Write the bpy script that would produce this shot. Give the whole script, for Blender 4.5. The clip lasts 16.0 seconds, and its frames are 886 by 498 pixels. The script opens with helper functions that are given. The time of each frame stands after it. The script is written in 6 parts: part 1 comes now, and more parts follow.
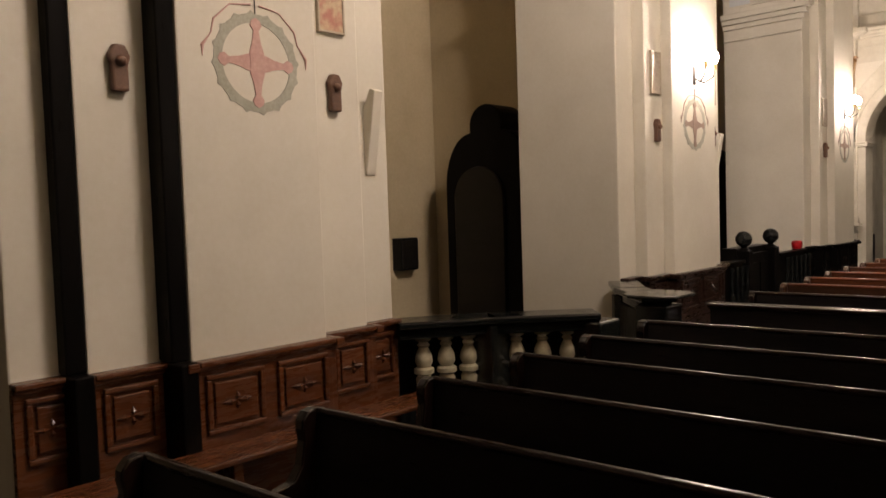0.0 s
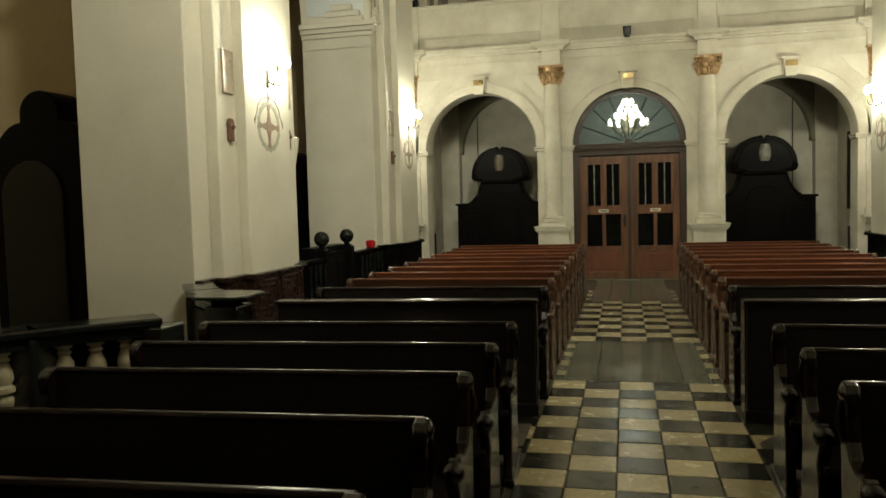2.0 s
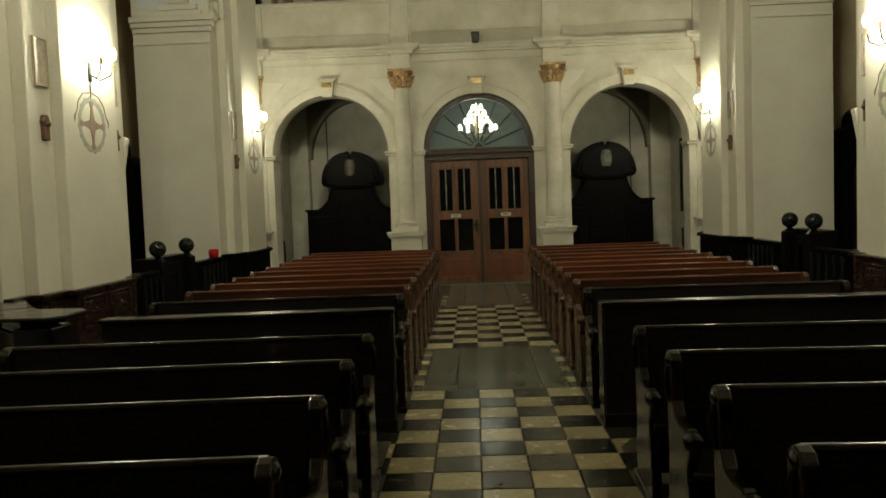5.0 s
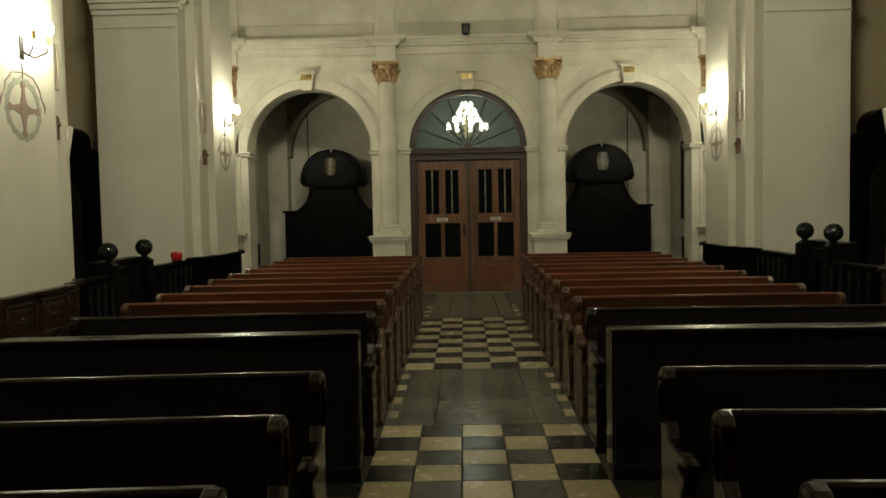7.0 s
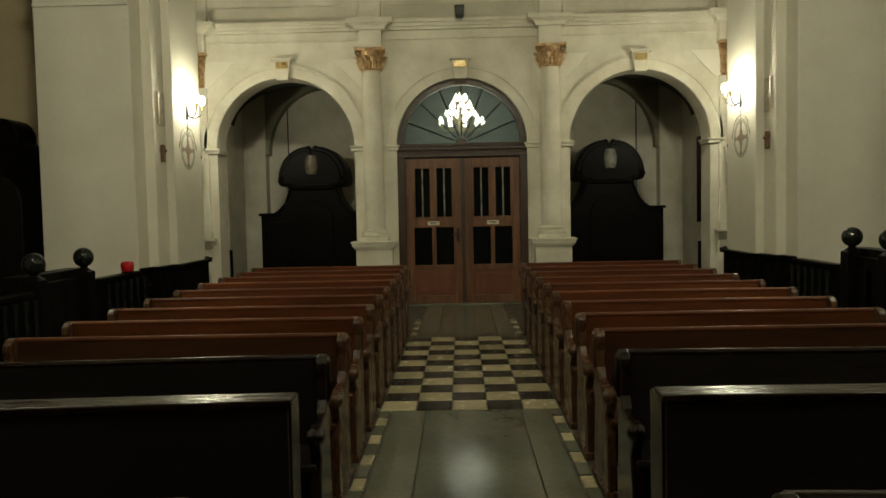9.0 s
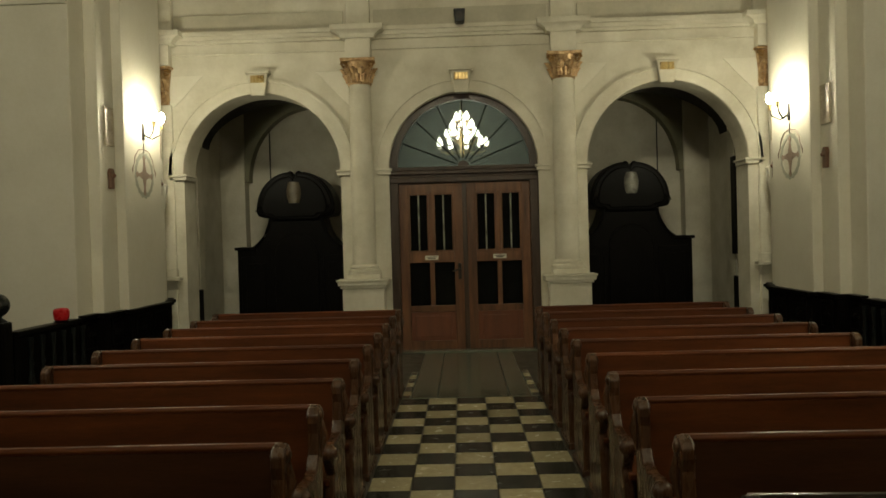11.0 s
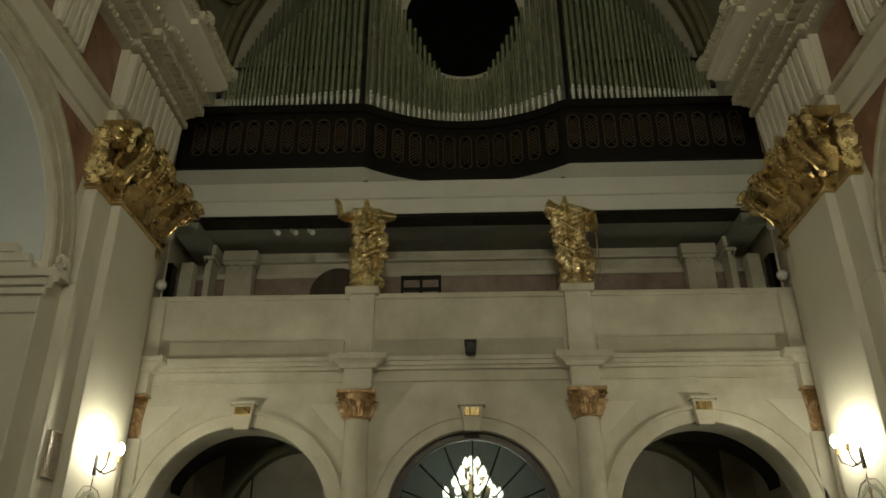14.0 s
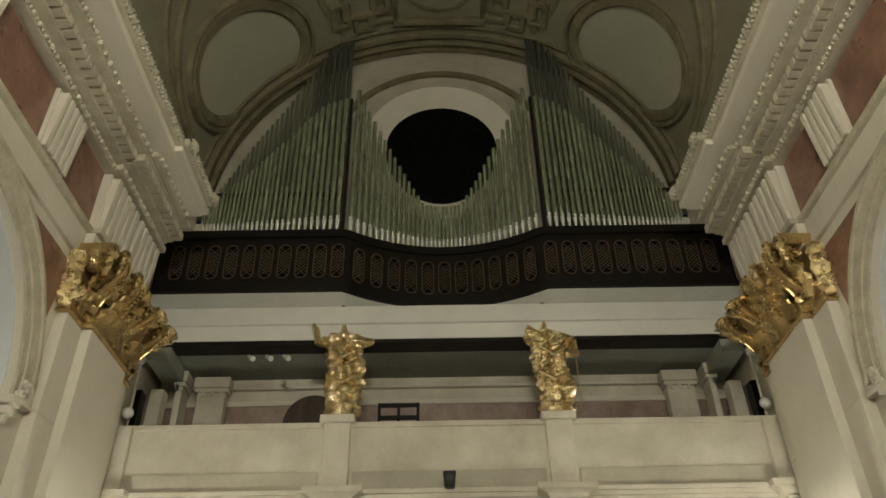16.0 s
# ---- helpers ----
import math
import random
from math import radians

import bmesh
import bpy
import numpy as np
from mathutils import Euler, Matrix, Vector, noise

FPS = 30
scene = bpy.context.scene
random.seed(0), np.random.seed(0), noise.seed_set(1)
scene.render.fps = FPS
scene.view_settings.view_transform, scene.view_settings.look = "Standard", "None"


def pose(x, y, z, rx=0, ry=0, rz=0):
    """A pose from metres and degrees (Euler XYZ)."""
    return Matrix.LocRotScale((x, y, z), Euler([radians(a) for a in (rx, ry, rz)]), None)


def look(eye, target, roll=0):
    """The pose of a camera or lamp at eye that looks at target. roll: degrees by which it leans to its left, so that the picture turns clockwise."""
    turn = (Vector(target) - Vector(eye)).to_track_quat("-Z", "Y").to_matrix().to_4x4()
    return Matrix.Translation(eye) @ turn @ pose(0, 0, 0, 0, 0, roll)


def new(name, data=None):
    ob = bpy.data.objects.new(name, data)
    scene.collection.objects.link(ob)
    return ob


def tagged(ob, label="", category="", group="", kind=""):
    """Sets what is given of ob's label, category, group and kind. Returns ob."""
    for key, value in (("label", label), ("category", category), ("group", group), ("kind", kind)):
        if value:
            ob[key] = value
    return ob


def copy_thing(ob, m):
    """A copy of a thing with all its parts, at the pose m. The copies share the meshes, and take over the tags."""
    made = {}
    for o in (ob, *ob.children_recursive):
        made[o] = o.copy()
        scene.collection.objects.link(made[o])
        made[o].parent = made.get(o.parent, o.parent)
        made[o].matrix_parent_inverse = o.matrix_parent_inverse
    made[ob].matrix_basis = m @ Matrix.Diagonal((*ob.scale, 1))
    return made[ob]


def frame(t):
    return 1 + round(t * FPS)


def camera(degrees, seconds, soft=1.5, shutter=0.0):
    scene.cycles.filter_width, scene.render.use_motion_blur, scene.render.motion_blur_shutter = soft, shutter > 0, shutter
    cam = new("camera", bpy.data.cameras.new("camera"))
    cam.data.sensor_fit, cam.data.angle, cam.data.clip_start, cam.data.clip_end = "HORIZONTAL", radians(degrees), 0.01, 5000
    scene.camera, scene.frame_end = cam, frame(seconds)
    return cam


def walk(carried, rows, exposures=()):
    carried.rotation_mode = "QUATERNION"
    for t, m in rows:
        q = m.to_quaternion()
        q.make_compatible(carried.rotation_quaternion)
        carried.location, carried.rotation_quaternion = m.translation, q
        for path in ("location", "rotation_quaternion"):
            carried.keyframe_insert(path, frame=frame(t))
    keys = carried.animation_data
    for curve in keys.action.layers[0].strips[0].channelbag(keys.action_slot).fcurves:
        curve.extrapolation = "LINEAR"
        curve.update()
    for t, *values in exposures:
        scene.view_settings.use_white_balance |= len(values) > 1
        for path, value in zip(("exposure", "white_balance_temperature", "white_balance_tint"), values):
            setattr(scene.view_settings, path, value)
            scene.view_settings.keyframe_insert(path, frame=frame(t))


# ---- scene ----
cam = camera(60.0, 16.0, soft=1.6)
PATH = [
    (0, (-0.287, -16.406, 1.743), (-1.637, -14.934, 1.645), -1.9),
    (0.5, (-0.257, -16.325, 1.721), (-1.387, -14.678, 1.623), -2.1),
    (1, (-0.175, -16.271, 1.727), (-1.094, -14.498, 1.62), -2.1),
    (1.5, (-0.114, -16.211, 1.706), (-0.782, -14.329, 1.592), -1.9),
    (2, (-0.077, -16.2, 1.702), (-0.541, -14.259, 1.581), -1.6),
    (2.5, (-0.047, -16.199, 1.701), (-0.389, -14.232, 1.577), -1.7),
    (3, (-0.081, -16.193, 1.703), (-0.3, -14.208, 1.583), -2.4),
    (3.5, (-0.128, -16.164, 1.701), (-0.251, -14.171, 1.583), -2.5),
    (4, (-0.139, -16.099, 1.69), (-0.227, -14.105, 1.563), -2.5),
    (6.5, (-0.153, -15.137, 1.673), (-0.228, -13.141, 1.578), -1.3),
    (7, (-0.115, -14.824, 1.67), (-0.169, -12.828, 1.562), -1.1),
    (7.5, (-0.111, -14.467, 1.647), (-0.154, -12.47, 1.54), -0.9),
    (8, (-0.087, -14.113, 1.656), (-0.124, -12.116, 1.548), -0.9),
    (10.5, (-0.03, -12.067, 1.744), (-0.096, -10.07, 1.654), -1.7),
    (11, (-0.052, -11.617, 1.733), (-0.102, -9.618, 1.704), -1.6),
    (11.5, (-0.074, -11.198, 1.696), (-0.135, -9.2, 1.757), -1.1),
    (12, (-0.135, -10.855, 1.665), (-0.195, -8.866, 1.859), -0.9),
    (12.5, (-0.183, -10.582, 1.667), (-0.242, -8.614, 2.018), -1.0),
    (13, (-0.158, -10.407, 1.666), (-0.221, -8.481, 2.2), -0.6),
    (13.5, (-0.115, -10.291, 1.659), (-0.18, -8.424, 2.374), -0.0),
    (14, (-0.106, -10.197, 1.65), (-0.153, -8.399, 2.524), -0.3),
    (14.5, (-0.112, -10.145, 1.656), (-0.135, -8.424, 2.675), -0.4),
    (15, (-0.121, -10.142, 1.662), (-0.128, -8.476, 2.769), -1.0),
    (15.5, (-0.129, -10.138, 1.668), (-0.127, -8.491, 2.803), -1.0),
    (16, (-0.14, -10.12, 1.67), (-0.121, -8.488, 2.827), -1.2),
]
EXPOSURES = [(0.0, 0.32, 6500, 41), (0.7, 0.32, 6400, 27), (1.5, 0.20, 6200, 12), (2.0, 0.36, 6200, 11), (2.5, 0.50, 6200, 11), (3.0, 0.42, 6200, 11), (3.5, 0.02, 6300, 10), (4.0, -0.12, 6400, 8), (6.5, -0.25, 6400, 8), (7.5, -0.12, 6300, 8), (8.0, -0.1, 6300, 8),
             (10.5, -0.36, 6700, 10), (11.5, -0.5, 6650, 10), (12.0, -0.82, 6600, 10), (12.6, -1.05, 6550, 10), (13.5, -1.05, 6500, 10), (14.5, -0.85, 6300, 13), (15.1, -0.33, 6100, 18), (15.6, -0.05, 6050, 19), (16.0, -0.0, 6050, 19)]
walk(cam, [(t, look(eye, target, roll)) for t, eye, target, roll in PATH], EXPOSURES)

# ---------------------------------------------------------------- light
world = bpy.data.worlds.new("night")
scene.world = world
world.use_nodes = True
world.node_tree.nodes["Background"].inputs[0].default_value = (0.02, 0.025, 0.03, 1)
world.node_tree.nodes["Background"].inputs[1].default_value = 0.3

SCONCE_GLOW = 440.0
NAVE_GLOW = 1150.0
CANDLE_GLOW = 14.0

# ---------------------------------------------------------------- plan (metres)
PIERS = (-1.62, -7.70, -13.76, -19.90)     # centres of the piers along the nave
PIER_HALF = 1.33
MAIN_HALF, STRIP_HALF = (0.58, 0.58, 0.48, 0.58), 0.98
X_MAIN, X_STRIP, X_WALL = 4.20, 4.325, 4.47
STEPS = (4.325, 4.325, 4.365, 4.325)       # face of the pilaster strip on each pier
X_BACK, X_OUT = 5.78, 8.2
Z_IMPOST, Z_CORN, Z_SPRING = 5.0, 8.45, 9.25
Y_END, Y_BEHIND = 0.0, -21.6
R_VAULT, Z_CENTRE = 4.50, 10.72


# ---------------------------------------------------------------- materials
def material(name, build):
    m = bpy.data.materials.new(name)
    m.use_nodes = True
    nt = m.node_tree
    b = nt.nodes["Principled BSDF"]
    build(nt, b)
    return m


def n_noise(nt, scale, detail=4, rough=0.55, stretch=None):
    tc = nt.nodes.new("ShaderNodeTexCoord")
    n = nt.nodes.new("ShaderNodeTexNoise")
    n.inputs["Scale"].default_value = scale
    n.inputs["Detail"].default_value = detail
    n.inputs["Roughness"].default_value = rough
    geo = nt.nodes.new("ShaderNodeNewGeometry")
    src = geo.outputs["Position"]
    if stretch:
        mp = nt.nodes.new("ShaderNodeMapping")
        mp.inputs["Scale"].default_value = stretch
        nt.links.new(src, mp.inputs["Vector"])
        src = mp.outputs["Vector"]
    nt.links.new(src, n.inputs["Vector"])
    return n.outputs["Fac"]


def n_ramp(nt, fac, *stops):
    r = nt.nodes.new("ShaderNodeValToRGB")
    while len(r.color_ramp.elements) < len(stops):
        r.color_ramp.elements.new(0.5)
    for e, (p, c) in zip(r.color_ramp.elements, stops):
        e.position, e.color = p, (*c, 1)
    nt.links.new(fac, r.inputs["Fac"])
    return r.outputs["Color"]


def n_mix(nt, kind, fac, a, b):
    x = nt.nodes.new("ShaderNodeMix")
    x.data_type, x.blend_type = "RGBA", kind
    if isinstance(fac, float):
        x.inputs[0].default_value = fac
    else:
        nt.links.new(fac, x.inputs[0])
    for sock, v in ((x.inputs[6], a), (x.inputs[7], b)):
        if isinstance(v, tuple):
            sock.default_value = (*v, 1)
        else:
            nt.links.new(v, sock)
    return x.outputs[2]


def n_bump(nt, b, height, strength, distance):
    u = nt.nodes.new("ShaderNodeBump")
    u.inputs["Strength"].default_value, u.inputs["Distance"].default_value = strength, distance
    nt.links.new(height, u.inputs["Height"])
    nt.links.new(u.outputs["Normal"], b.inputs["Normal"])


def surface(name, light, dark, rough, scale=3.0, fine=40.0, bump=0.2, metal=0.0, stretch=None, vary=0.0, stain=0.35, depth=0.004, coat=0.0, gloss=0.5, grain=0.35):
    """Two-scale mottled surface: large stains, fine grain, relief, and a shift from piece to piece."""
    def build(nt, b):
        big = n_noise(nt, scale, 5, 0.6, stretch)
        small = n_noise(nt, fine, 6, 0.65, stretch)
        base = n_ramp(nt, big, (0.5 - stain, dark), (0.5 + stain, light))
        base = n_mix(nt, "OVERLAY", grain, base, n_ramp(nt, small, (0.25, (0.25,) * 3), (0.75, (0.75,) * 3)))
        if vary:
            info = nt.nodes.new("ShaderNodeObjectInfo")
            base = n_mix(nt, "MULTIPLY", vary, base, n_ramp(nt, info.outputs["Random"], (0.0, (0.45, 0.42, 0.38)), (1.0, (1.15, 1.12, 1.08))))
        nt.links.new(base, b.inputs["Base Color"])
        r = n_ramp(nt, n_noise(nt, fine * 0.3, 4, 0.6, stretch), (0.3, (max(0.03, rough - 0.1),) * 3), (0.75, (min(1.0, rough + 0.12),) * 3))
        nt.links.new(r, b.inputs["Roughness"])
        b.inputs["Metallic"].default_value = metal
        b.inputs["Specular IOR Level"].default_value = gloss
        b.inputs["Coat Weight"].default_value = coat
        b.inputs["Coat Roughness"].default_value = 0.2
        if bump:
            n_bump(nt, b, small, bump, depth)
    return material(name, build)


def glow(name, colour, strength):
    def build(nt, b):
        b.inputs["Base Color"].default_value = (1, 0.95, 0.85, 1)
        b.inputs["Emission Color"].default_value = (*colour, 1)
        b.inputs["Emission Strength"].default_value = strength
    return material(name, build)


def glass_build(nt, b):
    b.inputs["Base Color"].default_value = (0.42, 0.50, 0.50, 1)
    b.inputs["Roughness"].default_value = 0.06
    b.inputs["Transmission Weight"].default_value = 0.78
    b.inputs["IOR"].default_value = 1.2


PLASTER = surface("white_plaster", (0.74, 0.70, 0.60), (0.62, 0.58, 0.48), 0.75, 0.9, 26, 0.08, stain=0.25, grain=0.12)
PLASTER_OLD = surface("aged_plaster", (0.72, 0.68, 0.58), (0.50, 0.46, 0.36), 0.8, 1.6, 22, 0.14, stain=0.22, grain=0.12)
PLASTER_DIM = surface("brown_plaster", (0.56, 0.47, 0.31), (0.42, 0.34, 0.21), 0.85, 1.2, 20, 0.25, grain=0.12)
SOFFIT_BLUE = surface("pale_blue_grey_paint", (0.74, 0.77, 0.78), (0.64, 0.67, 0.67), 0.75, 1.2, 24, 0.1, stain=0.25, grain=0.12)
STUCCO = surface("stucco_relief", (0.66, 0.62, 0.50), (0.40, 0.36, 0.26), 0.7, 6.0, 50, 0.5, depth=0.01)
# for the unseen wall and piers behind the camera; dark to limit bounced light
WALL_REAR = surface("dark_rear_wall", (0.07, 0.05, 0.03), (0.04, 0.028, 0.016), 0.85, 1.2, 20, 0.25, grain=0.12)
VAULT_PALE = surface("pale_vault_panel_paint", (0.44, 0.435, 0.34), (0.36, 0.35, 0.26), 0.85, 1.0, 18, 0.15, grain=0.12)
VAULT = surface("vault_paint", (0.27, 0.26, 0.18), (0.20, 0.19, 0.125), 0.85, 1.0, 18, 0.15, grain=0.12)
VAULT_MOULD = surface("vault_moulding", (0.27, 0.235, 0.14), (0.10, 0.085, 0.046), 0.8, 3.0, 30, 0.35)
MARBLE_RED = surface("red_marble", (0.33, 0.18, 0.125), (0.15, 0.075, 0.05), 0.35, 2.2, 12, 0.05, stain=0.2)
MARBLE_PINK = surface("pink_veined_marble", (0.42, 0.33, 0.28), (0.24, 0.16, 0.13), 0.45, 2.0, 9, 0.05, stain=0.18)
MARBLE_BLACK = surface("black_marble", (0.014, 0.016, 0.015), (0.004, 0.005, 0.005), 0.16, 3.0, 14, 0.03)
MARBLE_PALE = surface("pale_stone_baluster", (0.55, 0.50, 0.36), (0.34, 0.30, 0.20), 0.5, 6.0, 40, 0.15)
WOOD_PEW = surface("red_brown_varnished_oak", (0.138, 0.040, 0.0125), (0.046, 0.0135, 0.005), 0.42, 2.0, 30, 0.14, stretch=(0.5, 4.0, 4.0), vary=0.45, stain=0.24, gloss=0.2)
# MID, DARK and the near rails and ends hold the nearer pews' shade in colour
WOOD_PEW_MID = surface("half_shaded_red_brown_oak", (0.062, 0.023, 0.010), (0.024, 0.010, 0.005), 0.42, 2.0, 30, 0.14, stretch=(0.5, 4.0, 4.0), vary=0.3, stain=0.24, gloss=0.2)
WOOD_PEW_DARK = surface("shaded_black_brown_oak", (0.022, 0.0185, 0.0175), (0.010, 0.0085, 0.0095), 0.36, 2.0, 30, 0.12, stretch=(0.35, 4.0, 4.0), vary=0.3, gloss=0.08)
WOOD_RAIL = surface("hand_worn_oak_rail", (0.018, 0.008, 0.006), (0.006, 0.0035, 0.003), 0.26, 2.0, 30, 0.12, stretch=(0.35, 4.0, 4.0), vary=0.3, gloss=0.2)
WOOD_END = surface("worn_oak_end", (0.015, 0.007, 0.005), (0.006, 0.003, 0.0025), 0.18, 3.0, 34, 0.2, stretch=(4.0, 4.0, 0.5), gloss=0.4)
WOOD_END_BROWN = surface("worn_brown_oak_end", (0.085, 0.038, 0.017), (0.030, 0.013, 0.007), 0.28, 3.0, 34, 0.25, stretch=(4.0, 4.0, 0.5), gloss=0.4)
WOOD_DOOR = surface("brown_door_wood", (0.215, 0.092, 0.040), (0.070, 0.029, 0.014), 0.40, 2.6, 24, 0.2, stretch=(5.0, 5.0, 0.5), stain=0.22, vary=0.35)
WOOD_DOOR_RED = surface("reddened_door_panel", (0.195, 0.062, 0.026), (0.10, 0.031, 0.014), 0.45, 2.0, 30, 0.15, stretch=(5.0, 5.0, 0.5))
WOOD_FRAME = surface("dark_door_frame_wood", (0.062, 0.034, 0.020), (0.020, 0.011, 0.007), 0.40, 2.6, 24, 0.2, stretch=(5.0, 5.0, 0.6), stain=0.25)
GREY_ENAMEL = surface("worn_grey_enamel", (0.30, 0.29, 0.25), (0.09, 0.085, 0.07), 0.25, 5.0, 30, 0.2, stain=0.2)
BROWN_ENAMEL = surface("worn_brown_enamel", (0.16, 0.13, 0.085), (0.06, 0.045, 0.03), 0.35, 5.0, 30, 0.2, stain=0.2)
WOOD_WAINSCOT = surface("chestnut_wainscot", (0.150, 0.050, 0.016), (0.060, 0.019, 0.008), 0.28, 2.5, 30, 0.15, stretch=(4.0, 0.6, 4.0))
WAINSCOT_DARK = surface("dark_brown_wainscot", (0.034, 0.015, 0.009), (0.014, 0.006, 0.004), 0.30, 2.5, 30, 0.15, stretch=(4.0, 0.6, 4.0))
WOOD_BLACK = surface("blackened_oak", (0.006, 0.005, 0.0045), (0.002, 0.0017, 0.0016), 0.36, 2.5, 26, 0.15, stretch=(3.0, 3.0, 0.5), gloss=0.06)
WOOD_CASE = surface("dark_organ_case_wood", (0.011, 0.0085, 0.006), (0.0045, 0.0035, 0.0028), 0.45, 2.0, 26, 0.12, stretch=(0.6, 3.0, 3.0), gloss=0.25)
LATTICE = surface("brown_lattice_wood", (0.080, 0.052, 0.024), (0.034, 0.022, 0.011), 0.5, 6.0, 40, 0.2)
GILT = surface("gold_leaf", (0.88, 0.72, 0.40), (0.52, 0.38, 0.16), 0.28, 9.0, 34, 0.75, metal=1.0, depth=0.02)
GILT_STATUE = surface("crumpled_gold_leaf", (1.0, 0.90, 0.60), (0.66, 0.45, 0.18), 0.16, 9.0, 18, 0.55, metal=1.0, depth=0.03)
STAINED = surface("dark_stained_plaster", (0.56, 0.52, 0.42), (0.40, 0.37, 0.29), 0.8, 1.6, 22, 0.14, stain=0.22, grain=0.12)
# porch dimness put into the colour, so the fanlight stays dark
PORCH = surface("darkened_porch_plaster", (0.075, 0.088, 0.083), (0.045, 0.053, 0.049), 0.7, 1.4, 22, 0.1)
CAPITAL_PAINT = surface("worn_pink_gilding", (0.68, 0.48, 0.27), (0.28, 0.15, 0.065), 0.36, 14.0, 40, 0.5, metal=0.55, depth=0.015, stain=0.2)
GILT_BROWN = surface("browned_gilding", (0.50, 0.30, 0.11), (0.16, 0.085, 0.035), 0.38, 9.0, 40, 0.7, metal=0.7, depth=0.02)
GILT_DULL = surface("tarnished_gilding", (0.70, 0.53, 0.25), (0.32, 0.21, 0.08), 0.30, 5.0, 15, 0.35, metal=0.85, depth=0.015, grain=0.2)
TIN = surface("organ_pipe_tin", (0.70, 0.78, 0.60), (0.52, 0.58, 0.44), 0.24, 3.0, 20, 0.01, metal=0.85, vary=0.35, stretch=(3.0, 3.0, 0.25), grain=0.08)
TIN_MID = surface("mid_grey_pipe_metal", (0.34, 0.37, 0.28), (0.22, 0.24, 0.18), 0.38, 3.0, 20, 0.01, metal=0.7, vary=0.4, stretch=(3.0, 3.0, 0.25), grain=0.1)
TIN_DARK = surface("dark_grey_pipe_metal", (0.17, 0.175, 0.145), (0.09, 0.095, 0.08), 0.45, 3.0, 20, 0.01, metal=0.6, stretch=(3.0, 3.0, 0.25), grain=0.1)
TIN_BRIGHT = surface("polished_pipe_mouth", (0.88, 0.89, 0.84), (0.78, 0.79, 0.74), 0.22, 4.0, 40, 0.02, metal=0.2)
LOFT = surface("pale_loft_paint", (0.72, 0.71, 0.66), (0.58, 0.58, 0.54), 0.6, 1.4, 22, 0.1, grain=0.12)
# loft paint greyed to carry the shading of the upper step
LOFT_STEP = surface("shade_greyed_loft_paint", (0.52, 0.52, 0.47), (0.42, 0.42, 0.38), 0.65, 1.4, 22, 0.1, grain=0.12)
# undersides of the loft: the shade there is put into this colour
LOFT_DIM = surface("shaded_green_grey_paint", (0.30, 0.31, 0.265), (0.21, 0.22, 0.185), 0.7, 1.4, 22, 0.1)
TILE_WHITE = surface("worn_white_tile", (0.62, 0.55, 0.36), (0.44, 0.38, 0.23), 0.22, 4.0, 28, 0.12, vary=0.4)
TILE_BLACK = surface("worn_dark_tile", (0.040, 0.042, 0.033), (0.020, 0.020, 0.016), 0.20, 4.0, 28, 0.12, vary=0.45)
SLAB = surface("grey_stone_slab", (0.175, 0.185, 0.14), (0.10, 0.105, 0.078), 0.14, 1.6, 22, 0.12, vary=0.3)
STONE_FLOOR = surface("dark_floor_stone", (0.085, 0.07, 0.052), (0.035, 0.03, 0.022), 0.5, 3.0, 22, 0.35)
IRON = surface("wrought_iron", (0.05, 0.045, 0.04), (0.02, 0.018, 0.016), 0.45, 8.0, 50, 0.2, metal=0.8)
BRASS = surface("dull_brass", (0.75, 0.58, 0.28), (0.45, 0.32, 0.14), 0.3, 10.0, 50, 0.1, metal=0.9)
PLASTIC_BLACK = surface("black_plastic", (0.010, 0.010, 0.010), (0.005, 0.005, 0.005), 0.40, 8.0, 60, 0.05, gloss=0.2)
PAINT_GREEN = surface("faded_green_mural", (0.45, 0.44, 0.36), (0.33, 0.33, 0.26), 0.8, 8.0, 40, 0.1)
PAINT_GREY = surface("faded_grey_mural", (0.41, 0.30, 0.235), (0.28, 0.20, 0.16), 0.8, 8.0, 40, 0.1)
PAINT_RED = surface("faded_red_mural", (0.62, 0.42, 0.36), (0.54, 0.30, 0.26), 0.8, 8.0, 40, 0.1)
PAINT_PICTURE = surface("faded_picture", (0.58, 0.45, 0.28), (0.46, 0.20, 0.15), 0.6, 9.0, 30, 0.05, stain=0.1)
PALE_PICTURE = surface("bleached_picture", (0.56, 0.50, 0.40), (0.40, 0.32, 0.25), 0.6, 9.0, 30, 0.05, stain=0.15)
PALE_FRAME = surface("pale_picture_frame", (0.50, 0.43, 0.32), (0.42, 0.35, 0.25), 0.6, 9.0, 30, 0.05)
PAPER = surface("cream_paper", (0.75, 0.72, 0.62), (0.66, 0.62, 0.52), 0.8, 4.0, 40, 0.05)
TERRACOTTA = surface("brown_wood_block", (0.19, 0.095, 0.055), (0.09, 0.045, 0.028), 0.5, 12.0, 60, 0.3)
RED_GLASS = surface("red_votive_glass", (0.60, 0.016, 0.02), (0.38, 0.010, 0.012), 0.3, 12.0, 60, 0.1)
VOID = surface("night_window_glass", (0.004, 0.006, 0.005), (0.002, 0.003, 0.0025), 0.3, 3.0, 20, 0.0, gloss=0.08)
GLASS = material("old_window_glass", glass_build)
DARK_GLASS = surface("dark_door_glass", (0.006, 0.007, 0.0065), (0.003, 0.003, 0.003), 0.10, 3.0, 20, 0.06, gloss=0.25)
BULB = glow("lit_bulb", (1.0, 0.965, 0.70), SCONCE_GLOW)
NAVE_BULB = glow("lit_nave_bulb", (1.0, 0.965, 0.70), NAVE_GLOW)
